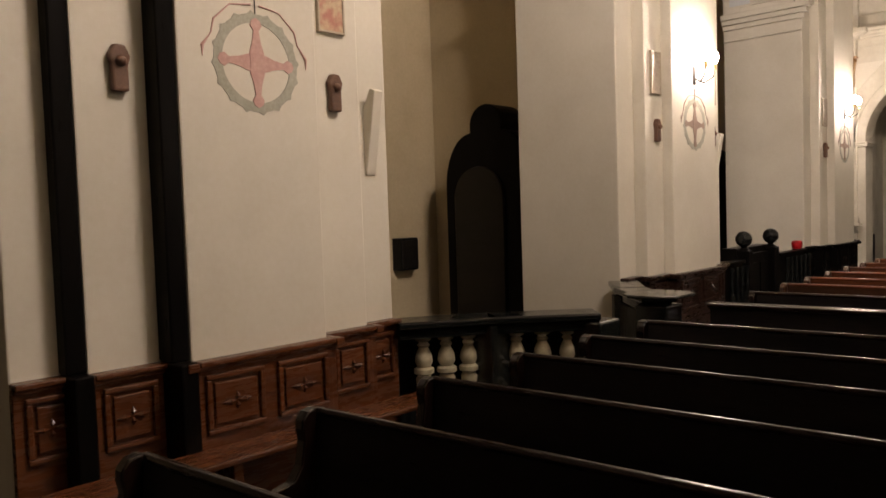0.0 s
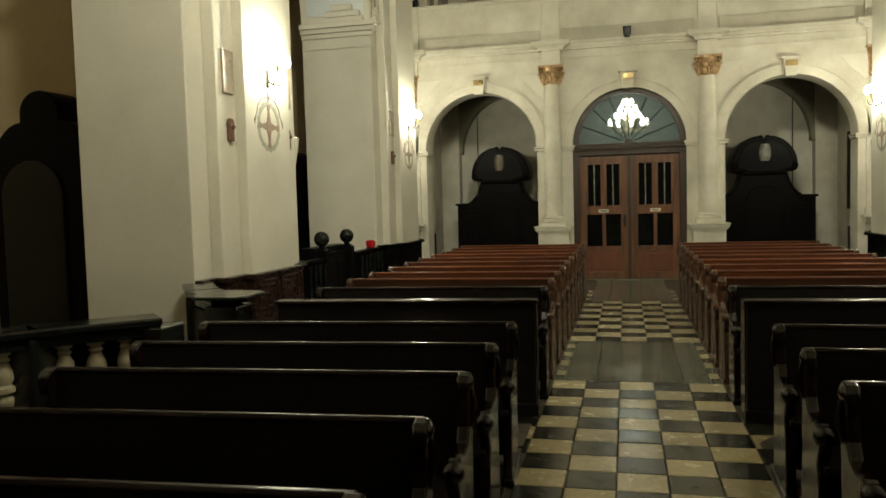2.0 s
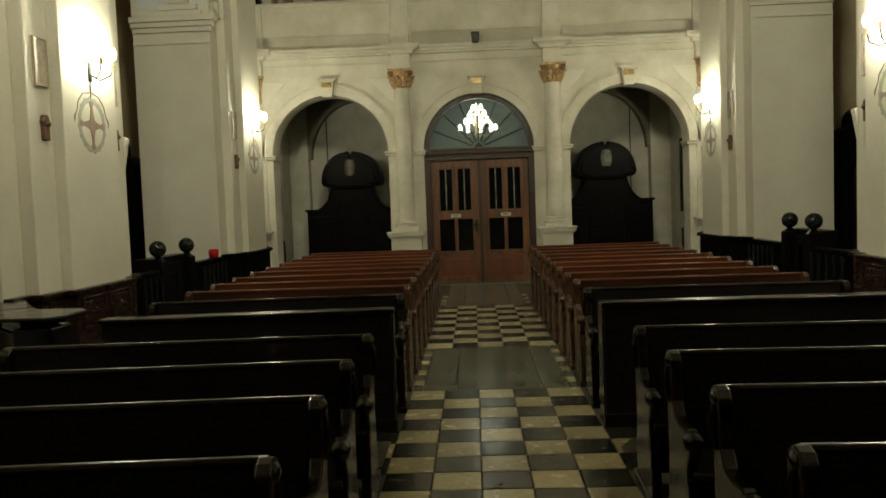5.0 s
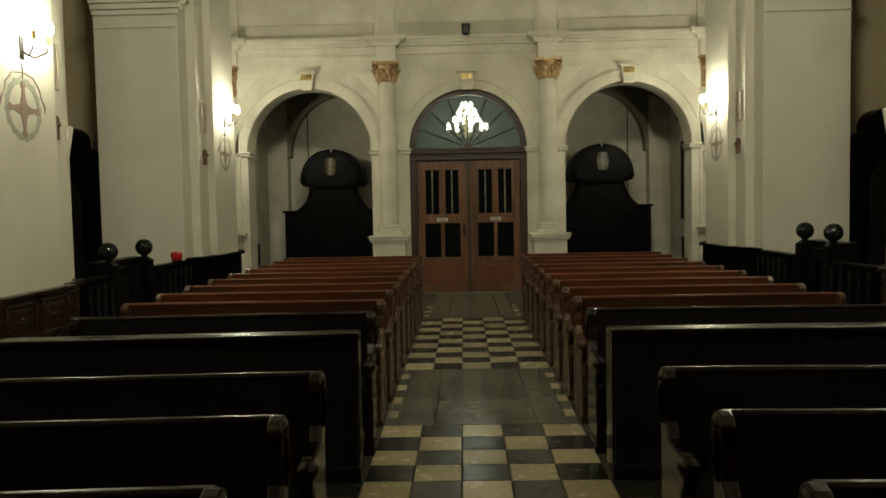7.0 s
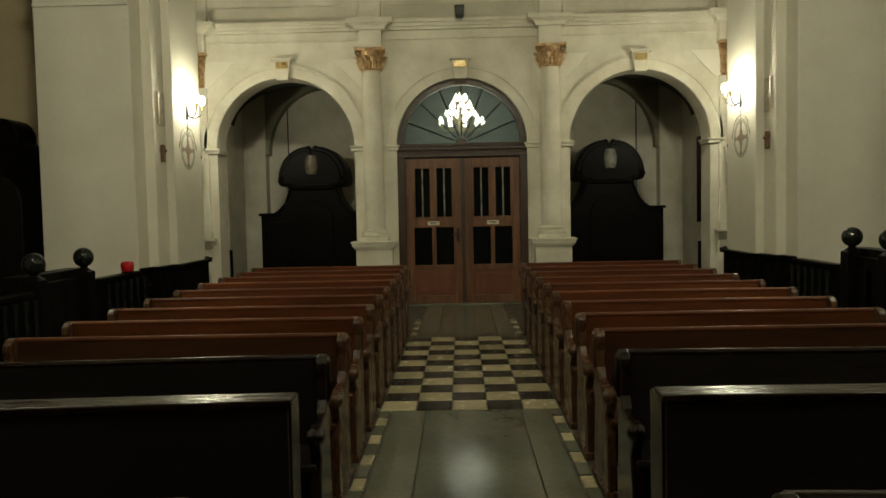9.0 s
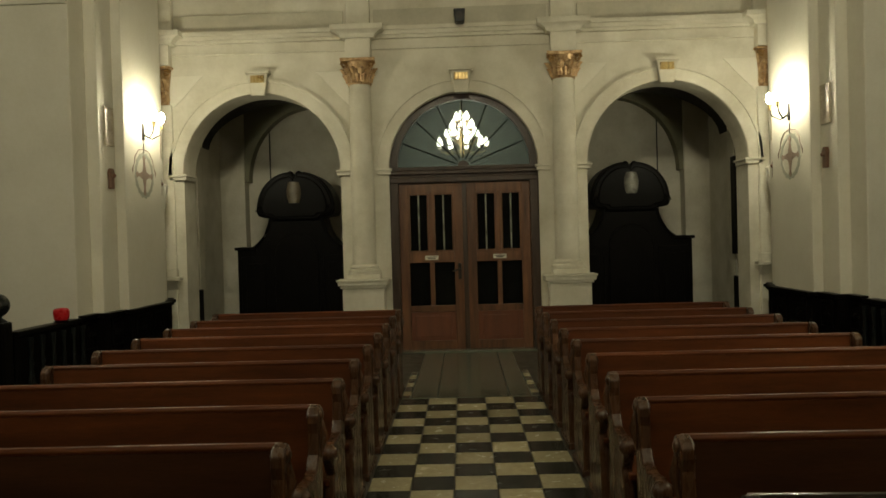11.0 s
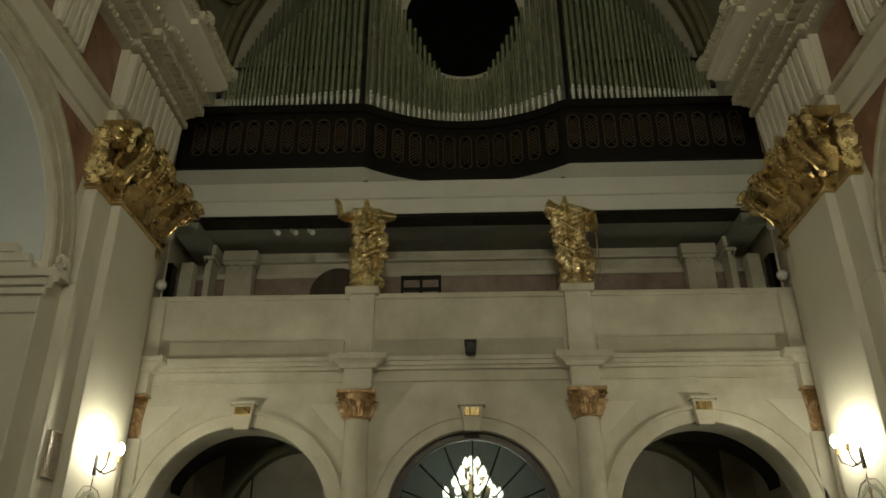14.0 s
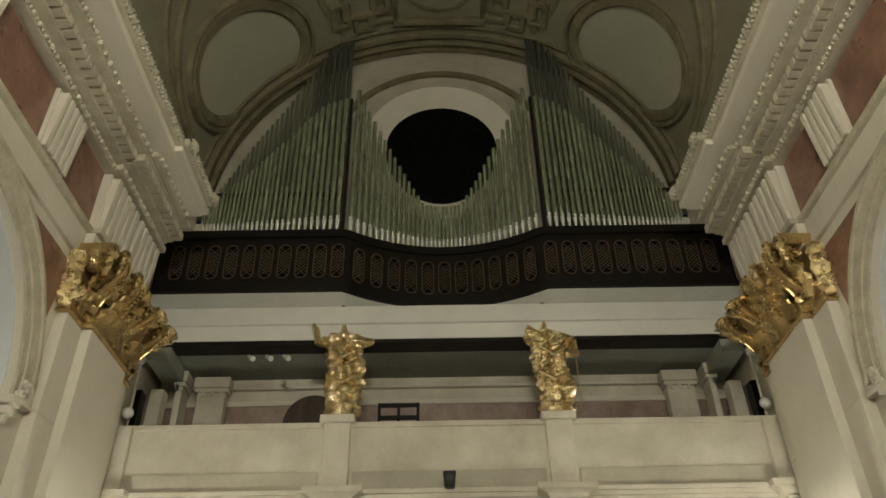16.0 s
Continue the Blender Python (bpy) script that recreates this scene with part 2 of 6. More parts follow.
CANDLE = glow("lit_chandelier_bulb", (1.0, 0.90, 0.70), CANDLE_GLOW)
WHITE_GLOBE = surface("white_glass_globe", (0.7, 0.7, 0.66), (0.6, 0.6, 0.56), 0.25, 6.0, 40, 0.0)


# ---------------------------------------------------------------- mesh helpers
def v_box(bm, x0, x1, y0, y1, z0, z1):
    c = [bm.verts.new((x, y, z)) for z in (z0, z1) for x, y in ((x0, y0), (x1, y0), (x1, y1), (x0, y1))]
    for f in ((3, 2, 1, 0), (4, 5, 6, 7), (0, 1, 5, 4), (1, 2, 6, 5), (2, 3, 7, 6), (3, 0, 4, 7)):
        bm.faces.new([c[i] for i in f])
    return bm


def put3(axis, a, u, v):
    return (a, u, v) if axis == "x" else (u, a, v) if axis == "y" else (u, v, a)


def v_prism(bm, pts, axis, a, b):
    """A flat outline (u, v) pushed out along an axis from a to b."""
    lo = [bm.verts.new(put3(axis, a, u, v)) for u, v in pts]
    hi = [bm.verts.new(put3(axis, b, u, v)) for u, v in pts]
    n = len(pts)
    bm.faces.new(lo[::-1])
    bm.faces.new(hi)
    for i in range(n):
        bm.faces.new((lo[i], lo[(i + 1) % n], hi[(i + 1) % n], hi[i]))
    return bm


def v_lathe(bm, profile, cx, cy, n=16, z0=0.0, flute=0.0, lobes=0):
    rings = []
    for r, z in profile:
        ring = []
        for i in range(n):
            a = 2 * math.pi * i / n
            q = r * (1 + flute * math.cos(lobes * a)) if lobes else r
            ring.append(bm.verts.new((cx + q * math.cos(a), cy + q * math.sin(a), z0 + z)))
        rings.append(ring)
    for p, q in zip(rings, rings[1:]):
        for i in range(n):
            bm.faces.new((p[i], p[(i + 1) % n], q[(i + 1) % n], q[i]))
    bm.faces.new(rings[0][::-1])
    bm.faces.new(rings[-1])
    return bm


def v_tube(bm, pts, radii, n=8):
    """A round tube through points; radii a number or one for each point."""
    pts = [Vector(p) for p in pts]
    radii = [radii] * len(pts) if isinstance(radii, (int, float)) else radii
    rings = []
    for i, p in enumerate(pts):
        d = (pts[min(i + 1, len(pts) - 1)] - pts[max(i - 1, 0)]).normalized()
        side = d.cross(Vector((0, 0, 1)) if abs(d.z) < 0.9 else Vector((1, 0, 0))).normalized()
        up = side.cross(d)
        rings.append([bm.verts.new(p + radii[i] * (math.cos(2 * math.pi * k / n) * side + math.sin(2 * math.pi * k / n) * up)) for k in range(n)])
    for p, q in zip(rings, rings[1:]):
        for k in range(n):
            bm.faces.new((p[k], p[(k + 1) % n], q[(k + 1) % n], q[k]))
    bm.faces.new(rings[0][::-1])
    bm.faces.new(rings[-1])
    return bm


def v_ball(bm, x, y, z, r, seg=14, squash=1.0):
    m = Matrix.Translation((x, y, z)) @ Matrix.Diagonal((1, 1, squash, 1))
    bmesh.ops.create_uvsphere(bm, u_segments=seg, v_segments=max(6, seg // 2 + 2), radius=r, matrix=m)
    return bm


def v_sweep(bm, profile, path):
    """A closed profile carried along a list of frames, each a function-free (origin, u, v)."""
    rings = [[bm.verts.new(o + a * u + b * v) for a, b in profile] for o, u, v in path]
    n = len(profile)
    for p, q in zip(rings, rings[1:]):
        for k in range(n):
            bm.faces.new((p[k], p[(k + 1) % n], q[(k + 1) % n], q[k]))
    bm.faces.new(rings[0][::-1])
    bm.faces.new(rings[-1])
    return bm


def arc(cu, cv, r, a0, a1, n):
    return [(cu + r * math.cos(radians(a0 + (a1 - a0) * i / n)), cv + r * math.sin(radians(a0 + (a1 - a0) * i / n))) for i in range(n + 1)]


def finish(name, bm, mat, bevel=0.0, smooth=False):
    bmesh.ops.recalc_face_normals(bm, faces=bm.faces)
    me = bpy.data.meshes.new(name)
    bm.to_mesh(me)
    bm.free()
    me.materials.append(mat)
    if smooth:
        for p in me.polygons:
            p.use_smooth = True
        me.set_sharp_from_angle(angle=radians(40))
    ob = new(name, me)
    if bevel:
        mod = ob.modifiers.new("worn_edge", "BEVEL")
        mod.width, mod.segments, mod.limit_method, mod.angle_limit = bevel, 2, "ANGLE", radians(35)
    return ob


def part(name, bm, mat, parent, label="", bevel=0.0, smooth=False):
    ob = finish(name, bm, mat, bevel, smooth)
    ob.parent = parent
    return tagged(ob, label)


def thing(name, label, category, group="", kind=""):
    return tagged(new(name), label, category, group, kind)


def structure(name, bm, mat, label="", category="", bevel=0.0, smooth=False):
    return tagged(finish(name, bm, mat, bevel, smooth), label, category, "", "structure")


def mirror_x(pts, s):
    return [(s * u, v) for u, v in pts]


def box_s(bm, s, x0, x1, *rest):
    """A box given for the east side; s = -1 puts it on the west side."""
    return v_box(bm, *sorted((s * x0, s * x1)), *rest)


SIDES = ((-1, "west"), (1, "east"))

# ---------------------------------------------------------------- floor slab, outer shell
structure("floor", v_box(bmesh.new(), -X_OUT, X_OUT, Y_BEHIND, 3.6, -0.2, 0.0), STONE_FLOOR, "worn dark stone church floor", "floor")
floor = bpy.data.objects["floor"]

bm = v_box(bmesh.new(), -X_OUT - 0.3, X_OUT + 0.3, Y_BEHIND - 0.3, Y_BEHIND, 0, 15.6)
structure("wall_behind", bm, WALL_REAR, "unseen dark wall closing the nave behind the camera", "wall")
for s, side in SIDES:
    bm = box_s(bmesh.new(), s, X_OUT, X_OUT + 0.3, Y_BEHIND, 3.6, 0, 7.6)
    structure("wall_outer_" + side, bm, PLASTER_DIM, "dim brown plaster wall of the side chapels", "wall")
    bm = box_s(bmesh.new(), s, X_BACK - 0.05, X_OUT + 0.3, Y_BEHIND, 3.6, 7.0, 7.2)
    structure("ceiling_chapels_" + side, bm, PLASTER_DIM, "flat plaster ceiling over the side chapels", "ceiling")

# ---------------------------------------------------------------- piers and nave arcade
OPENINGS = [(PIERS[i + 1] + PIER_HALF, PIERS[i] - PIER_HALF) for i in range(3)]
for s, side in SIDES:
    for k, c in enumerate(PIERS):
        y1 = c + PIER_HALF
        y0 = c - PIER_HALF
        if k == 3:
            y0 = Y_BEHIND
        bm = bmesh.new()
        box_s(bm, s, X_WALL, X_BACK, y0, y1, 0, Z_IMPOST)
        box_s(bm, s, STEPS[k], X_WALL, c - STRIP_HALF, c + STRIP_HALF, 0, Z_IMPOST)
        box_s(bm, s, X_MAIN, STEPS[k], c - MAIN_HALF[k], c + MAIN_HALF[k], 0, 6.20)
        box_s(bm, s, STEPS[k], X_WALL, c - STRIP_HALF, c + STRIP_HALF, Z_IMPOST, 6.20)
        structure("wall_pier_" + side, bm, WALL_REAR if k == 3 else PLASTER, "unseen rear pier with stepped pilaster, dark to cut bounce" if k == 3 else "white plastered pier with stepped pilaster", "pier", bevel=0.012)
        # impost cornice round the flanks
        bm = bmesh.new()
        ys = [y0] if k < 3 else []
        ys += [y1] if k else []
        for y in ys:
            d = -1 if y == y0 else 1
            for o, z0, z1 in ((0.03, 4.52, 4.56), (0.05, 4.72, 4.80), (0.10, 4.80, 4.88), (0.15, 4.88, 4.97)):
                a, b = sorted((y - d * 0.02, y + d * o))
                box_s(bm, s, X_WALL + 0.003 - (o if z0 > 4.6 else 0), X_BACK, a, b, z0, z1)
            for xa, xb, z0, z1, o in ((0.10, 1.0, 4.97, 5.06, 0.11), (0.16, 0.80, 5.06, 5.16, 0.13), (0.30, 0.66, 5.16, 5.27, 0.15)):
                a, b = sorted((y - d * 0.02, y + d * o))
                box_s(bm, s, X_WALL + xa, X_WALL + xb, a, b, z0, z1)
        if ys:
            structure("trim_impost_" + side, bm, PLASTER, "moulded plaster impost under the chapel arch", "moulding", bevel=0.008)
    structure("wall_corner_" + side, box_s(bmesh.new(), s, 4.62, X_BACK, PIERS[0] + PIER_HALF, 1.3, 0, Z_CENTRE + 0.04), PLASTER, "white plaster wall in the corner of the nave", "wall")
    # wall over the arches
    bm = bmesh.new()
    for y0, y1 in OPENINGS:
        c, r = (y0 + y1) / 2, (y1 - y0) / 2
        pts = arc(c, Z_IMPOST, r, 180, 0, 24) + [(y1, 7.0), (y0, 7.0)]
        v_prism(bm, pts, "x", s * X_WALL, s * X_BACK)
    for k, c in enumerate(PIERS):
        y1 = c + PIER_HALF
        y0 = Y_BEHIND if k == 3 else c - PIER_HALF
        box_s(bm, s, X_WALL, X_BACK, y0, y1, Z_IMPOST, 7.0)
    structure("wall_arcade_" + side, bm, PLASTER, "white plaster wall over round chapel arches", "wall")
    for y0, y1 in OPENINGS[:2]:
        c, r = (y0 + y1) / 2, (y1 - y0) / 2
        bm = v_prism(bmesh.new(), arc(c, Z_IMPOST, r - 0.016, 176, 4, 28) + arc(c, Z_IMPOST, r + 0.004, 4, 176, 28), "x", s * (X_WALL + 0.09), s * (X_BACK - 0.12))
        structure("trim_arch_soffit_" + side, bm, SOFFIT_BLUE, "pale blue-grey painted soffit of a chapel arch", "soffit", smooth=True)
    for y0, y1 in OPENINGS:
        c, r = (y0 + y1) / 2, (y1 - y0) / 2
        bm = bmesh.new()
        for ra, rb, o in ((r + 0.01, r + 0.10, 0.03), (r + 0.10, r + 0.26, 0.055), (r + 0.26, r + 0.31, 0.085)):
            pts = arc(c, Z_IMPOST, ra, 180, 0, 28) + arc(c, Z_IMPOST, rb, 0, 180, 28)
            v_prism(bm, pts, "x", s * (X_WALL + 0.01), s * (X_WALL - o))
        structure("trim_archivolt_" + side, bm, STUCCO, "moulded cream archivolt round a chapel arch", "moulding", smooth=True)
        # pink marble in the spandrels
        for d in (-1, 1):
            bm = bmesh.new()
            pts = [(c + d * 0.9, 6.86)] + [(c + d * (r + 0.38) * math.cos(radians(a)), Z_IMPOST + (r + 0.38) * math.sin(radians(a))) for a in range(58, 24, -4)] + [(c + d * (r + 0.33), 6.86)]
            pts = [p for p in pts if p[1] <= 6.87]
            v_prism(bm, pts, "x", s * (X_WALL + 0.01), s * (X_WALL - 0.012))
            structure("trim_spandrel_" + side, bm, MARBLE_RED, "red marble inlay in the arch spandrel", "inlay")

# carved scroll brackets standing on the imposts at the foot of each arch
def impost_scroll(s, y, d):
    sc = thing("impost_scroll", "carved white plaster scroll bracket on the pier impost", "bracket", "impost scrolls")
    x = X_WALL
    bm = box_s(bmesh.new(), s, x - 0.10, x + 0.002, y - 0.17, y + 0.17, 4.975, 5.02)
    box_s(bm, s, x - 0.075, x + 0.002, y - 0.13, y + 0.13, 5.02, 5.09)
    box_s(bm, s, x - 0.055, x + 0.002, y - 0.09, y + 0.09, 5.09, 5.20)
    part("block", bm, PLASTER, sc, bevel=0.01)
    pts, rad = [], []
    for i in range(25):
        t = i / 24
        q = 0.085 * (1 - 0.8 * t)
        a = t * 3.4 * math.pi + math.pi / 2
        pts.append((s * (x - 0.09), y + d * (0.10 + q * math.cos(a)), 5.11 + q * math.sin(a)))
        rad.append(0.024 * (1 - 0.5 * t))
    part("scroll", v_tube(bmesh.new(), pts, rad, 7), PLASTER, sc, smooth=True)
    part("tail", v_tube(bmesh.new(), [(s * (x - 0.09), y + d * 0.10, 5.195), (s * (x - 0.08), y - d * 0.03, 5.215), (s * (x - 0.07), y - d * 0.12, 5.12), (s * (x - 0.06), y - d * 0.15, 5.03)], [0.024, 0.026, 0.02, 0.012], 7), PLASTER, sc, smooth=True)


for s in (-1, 1):
    for y0, y1 in OPENINGS[:2]:
        impost_scroll(s, y0 - 0.16, 1)
        impost_scroll(s, y1 + 0.16, -1)

# ---------------------------------------------------------------- entablature along the nave
def leaf(bm, base, out, side, up, w, h, curl, n=6):
    """A curled acanthus leaf standing at base, leaning along out."""
    rows = []
    for i in range(n + 1):
        t = i / n
        a = t * t * curl
        p = base + up * (h * (t - 0.18 * max(0, t - 0.6) * 4)) + out * (0.02 + math.sin(a) * h * 0.34)
        ww = w * (0.75 + 0.5 * math.sin(math.pi * t)) * (1 - 0.55 * t * t)
        jag = 1 + (0.18 if i % 2 else -0.1)
        rows.append([bm.verts.new(p - side * ww * jag - out * 0.02), bm.verts.new(p + out * 0.018), bm.verts.new(p + side * ww * jag - out * 0.02)])
    for p, q in zip(rows, rows[1:]):
        for j in range(2):
            bm.faces.new((p[j], p[j + 1], q[j + 1], q[j]))
    back = [[bm.verts.new(v.co - out * 0.03) for v in r] for r in rows]
    for p, q in zip(back, back[1:]):
        for j in range(2):
            bm.faces.new((p[j], q[j], q[j + 1], p[j + 1]))
    for j in (0, 2):
        for i in range(n):
            bm.faces.new((rows[i][j], rows[i + 1][j], back[i + 1][j], back[i][j]))


def volute(bm, centre, u, v, w, r, turns=2.0, n=26):
    pts, rad = [], []
    for i in range(n + 1):
        t = i / n
        a = t * turns * 2 * math.pi
        q = r * (1 - 0.82 * t)
        pts.append(centre + u * (q * math.cos(a)) + v * (q * math.sin(a)))
        rad.append(w * (1 - 0.5 * t))
    v_tube(bm, pts, rad, 6)


for s, side in SIDES:
    out = Vector((-s, 0, 0))
    def runs(z0, z1, proud, extra, y_end=Y_END - 0.30):
        """A course of the entablature: along the wall, breaking forward over the piers."""
        bm = bmesh.new()
        box_s(bm, s, X_WALL - proud, X_BACK, Y_BEHIND, y_end, z0, z1)
        for c in PIERS if extra else ():
            box_s(bm, s, X_WALL - proud - extra, X_WALL - proud + 0.01, c - 0.95, min(c + 0.95, y_end - 0.03), z0 + 0.002, z1 - 0.002)
        return bm
    structure("trim_architrave_" + side, runs(7.0, 7.34, 0.06, 0.11), PLASTER, "plain white plaster architrave", "moulding", bevel=0.01)
    structure("trim_fascia_" + side, runs(7.34, 7.42, 0.12, 0.11), STUCCO, "cream plaster fascia moulding", "moulding", bevel=0.01)
    structure("wall_frieze_" + side, runs(7.42, 8.36, 0.0, 0.0), MARBLE_RED, "red marble frieze over the arches", "frieze")
    structure("trim_bed_" + side, runs(8.36, 8.46, 0.15, 0.11, -0.62), STUCCO, "carved bed moulding under the cornice", "moulding", bevel=0.012)
    structure("trim_soffit_" + side, runs(8.46, 8.60, 0.30, 0.10, -0.78), STUCCO, "cream course behind the dentils", "cornice")
    structure("trim_ovolo_" + side, runs(8.60, 8.68, 0.58, 0.10, -0.92), STUCCO, "egg-shaped cornice course above the dentils", "cornice", bevel=0.025)
    structure("trim_corona_" + side, runs(8.68, 8.78, 0.88, 0.10, -1.14), PLASTER, "projecting cream cornice slab", "cornice", bevel=0.015)
    structure("trim_cyma_" + side, runs(8.78, 8.92, 0.95, 0.10, -1.20), STUCCO, "ornamented cornice lip", "cornice", bevel=0.03)
    structure("wall_attic_" + side, runs(8.92, Z_CENTRE + 0.05, 0.0, 0.0), PLASTER_OLD, "plaster band under the vault", "wall")
    # dentils
    cornice = thing("dentil_course", "row of small cream plaster dentils under the nave cornice", "cornice ornament", "", "structure")
    me_box = None
    y, i = -0.88, 0
    bm_rest = bmesh.new()
    while y > -16.5:
        fwd = 0.10 if any(abs(y - c) < 0.95 for c in PIERS) else 0.0
        x0 = X_WALL - 0.44 - fwd
        if y > -6.6:
            if me_box is None:
                d0 = part("dentil", box_s(bmesh.new(), s, 0, 0.145, -0.052, 0.052, 0, 0.115), STUCCO, cornice)
                me_box = d0.data
            else:
                d0 = new("dentil", me_box)
                d0.parent = cornice
            d0.location = (s * x0, y, 8.475)
        else:
            box_s(bm_rest, s, x0, x0 + 0.145, y - 0.052, y + 0.052, 8.475, 8.59)
        y -= 0.14
    tagged(part("far_dentils", bm_rest, STUCCO, cornice), kind="stuff")
    # carved rosettes and leaf knobs along the lip
    bm = bmesh.new()
    y = -1.26
    while y > -9:
        fwd = 0.10 if any(abs(y - c) < 0.95 for c in PIERS) else 0.0
        x = s * (X_WALL - 0.955 - fwd)
        for k in (-1, 1):
            v_tube(bm, [(x + s * 0.01, y, 8.79), (x - s * 0.025, y + k * 0.03, 8.82), (x - s * 0.035, y + k * 0.045, 8.865), (x - s * 0.01, y + k * 0.03, 8.90)], [0.012, 0.026, 0.022, 0.008], 6)
        v_ball(bm, x - s * 0.01, y - 0.075, 8.80, 0.024, 6)
        v_ball(bm, s * (X_WALL - 0.59 - fwd), y, 8.635, 0.034, 6, 1.2)
        v_ball(bm, s * (X_WALL - 0.59 - fwd), y - 0.075, 8.635, 0.02, 6, 1.4)
        v_ball(bm, s * (X_WALL - 0.165 - fwd), y, 8.40, 0.034, 6, 1.2)
        v_ball(bm, s * (X_WALL - 0.165 - fwd), y - 0.075, 8.40, 0.022, 6, 1.4)
        i += 1
        y -= 0.15
    for c in PIERS[:2]:
        for yy in (c - 0.86, min(c + 0.86, -1.36)):
            x = s * (X_WALL - 1.07)
            for k in range(9):
                a = 2 * math.pi * k / 9
                v_tube(bm, [(x, yy, 8.83), (x - s * 0.05, yy + 0.06 * math.cos(a), 8.83 + 0.05 * math.sin(a)), (x - s * 0.02, yy + 0.13 * math.cos(a), 8.83 + 0.10 * math.sin(a))], [0.02, 0.032, 0.012], 6)
            v_ball(bm, x - s * 0.06, yy, 8.83, 0.035, 8)
    tagged(finish("leaf_ornament", bm, STUCCO, smooth=True), "cream stucco beads and leaves along the cornice lip", "ornament", "", "stuff")
    # fluted blocks in the frieze: wide over the piers, single between
    flutes = [(c + d, w) for c in PIERS[:2] for d, w in ((-0.45, 0.42), (0.45, 0.42))] + [(o[1] - 0.75, 0.3) for o in OPENINGS[:2]] + [(o[0] + 0.75, 0.3) for o in OPENINGS[:2]] 
    for c, w in flutes:
        fwd = 0.12 if any(abs(c - p) < 0.95 for p in PIERS) else 0.05
        blk = thing("frieze_bracket", "white fluted plaster bracket in the marble frieze", "bracket", "frieze brackets")
        part("back_block", box_s(bmesh.new(), s, X_WALL - fwd, X_WALL + 0.01, c - w, c + w, 7.424, 8.358), PLASTER, blk, bevel=0.01)
        for j in range(5):
            yy = c - w + w * 2 * (j + 0.5) / 5
            bm = v_prism(bmesh.new(), [(s * (X_WALL - fwd + 0.004), 7.5), (s * (X_WALL - fwd - 0.05), 7.5), (s * (X_WALL - fwd - 0.11), 8.3), (s * (X_WALL - fwd + 0.004), 8.3)], "y", yy - w * 0.13, yy + w * 0.13)
            part("flute", bm, PLASTER, blk, bevel=0.008)
    # gilded pilaster capitals
    for c in PIERS[:3]:
        cap = thing("pilaster_capital", "large gilded leaf capital with volutes on the pilaster", "capital", "pilaster capitals")
        core = bmesh.new()
        box_s(core, s, X_MAIN - 0.01, X_WALL, c - 0.64, c + 0.64, 6.203, 7.02)
        box_s(core, s, X_STRIP - 0.01, X_WALL, c - 1.01, c + 1.01, 6.204, 7.019)
        box_s(core, s, X_MAIN - 0.045, X_WALL, c - 0.67, c + 0.67, 6.202, 6.245)
        box_s(core, s, X_STRIP - 0.04, X_WALL, c - 1.03, c + 1.03, 6.201, 6.244)
        part("bell", core, GILT_DULL, cap, bevel=0.015)
        part("abacus", v_prism(bmesh.new(), [(c - 0.96, 7.02), (c + 0.96, 7.02), (c + 1.02, 7.15), (c - 1.02, 7.15)], "x", s * (X_MAIN - 0.20), s * X_WALL), GILT_DULL, cap, bevel=0.02)
        rnd = random.Random(int(c * 10) + s)
        side_y, up_z = Vector((0, 1, 0)), Vector((0, 0, 1))
        # broad curled leaves, uneven in height, width and lean
        for row, (z, h, w, num) in enumerate(((6.24, 0.40, 0.13, 6), (6.40, 0.52, 0.15, 5), (6.62, 0.44, 0.12, 6))):
            for j in range(num):
                yy = c - 0.86 + 1.72 * (j + 0.5) / num + rnd.uniform(-0.05, 0.05)
                x = X_MAIN if abs(yy - c) < 0.64 else X_STRIP
                tilt = rnd.uniform(-0.45, 0.45)
                bm = bmesh.new()
                leaf(bm, Vector((s * (x - 0.01 - 0.05 * row), yy, z + rnd.uniform(-0.04, 0.05))), (out + side_y * tilt * 0.6).normalized(), (side_y - out * tilt * 0.6).normalized(), (up_z + side_y * tilt * 0.4).normalized(), w * rnd.uniform(0.75, 1.2), h * rnd.uniform(0.85, 1.2), rnd.uniform(2.0, 3.0), 9)
                for v in bm.verts:
                    v.co += noise.noise_vector(v.co * 9.0) * 0.03
                part("acanthus_leaf", bm, GILT_DULL if (j + row) % 3 else GILT, cap, smooth=True)
        # tangled foliage filling the front
        for j in range(18):
            yy = c - 0.92 + 1.84 * ((j * 0.618) % 1.0)
            x = X_MAIN if abs(yy - c) < 0.66 else X_STRIP
            zz = rnd.uniform(6.32, 6.92)
            tilt = rnd.uniform(-1.2, 1.2)
            bm = bmesh.new()
            leaf(bm, Vector((s * (x - 0.02 - 0.14 * (zz - 6.3)), yy, zz)), (out + side_y * tilt * 0.5).normalized(), (side_y - out * tilt * 0.5).normalized(), (up_z + side_y * tilt).normalized(), rnd.uniform(0.07, 0.12), rnd.uniform(0.20, 0.34), rnd.uniform(2.2, 3.4), 9)
            for v in bm.verts:
                v.co += noise.noise_vector(v.co * 12.0) * 0.035
            part("acanthus_leaf", bm, GILT_DULL if j % 3 else GILT, cap, smooth=True)
        # leaves on the returns
        for d in (-1, 1):
            for j in range(6):
                yb = c + d * (0.66 if j % 2 else 1.02)
                xx = (X_MAIN + 0.05 if j % 2 else X_STRIP + 0.06)
                bm = bmesh.new()
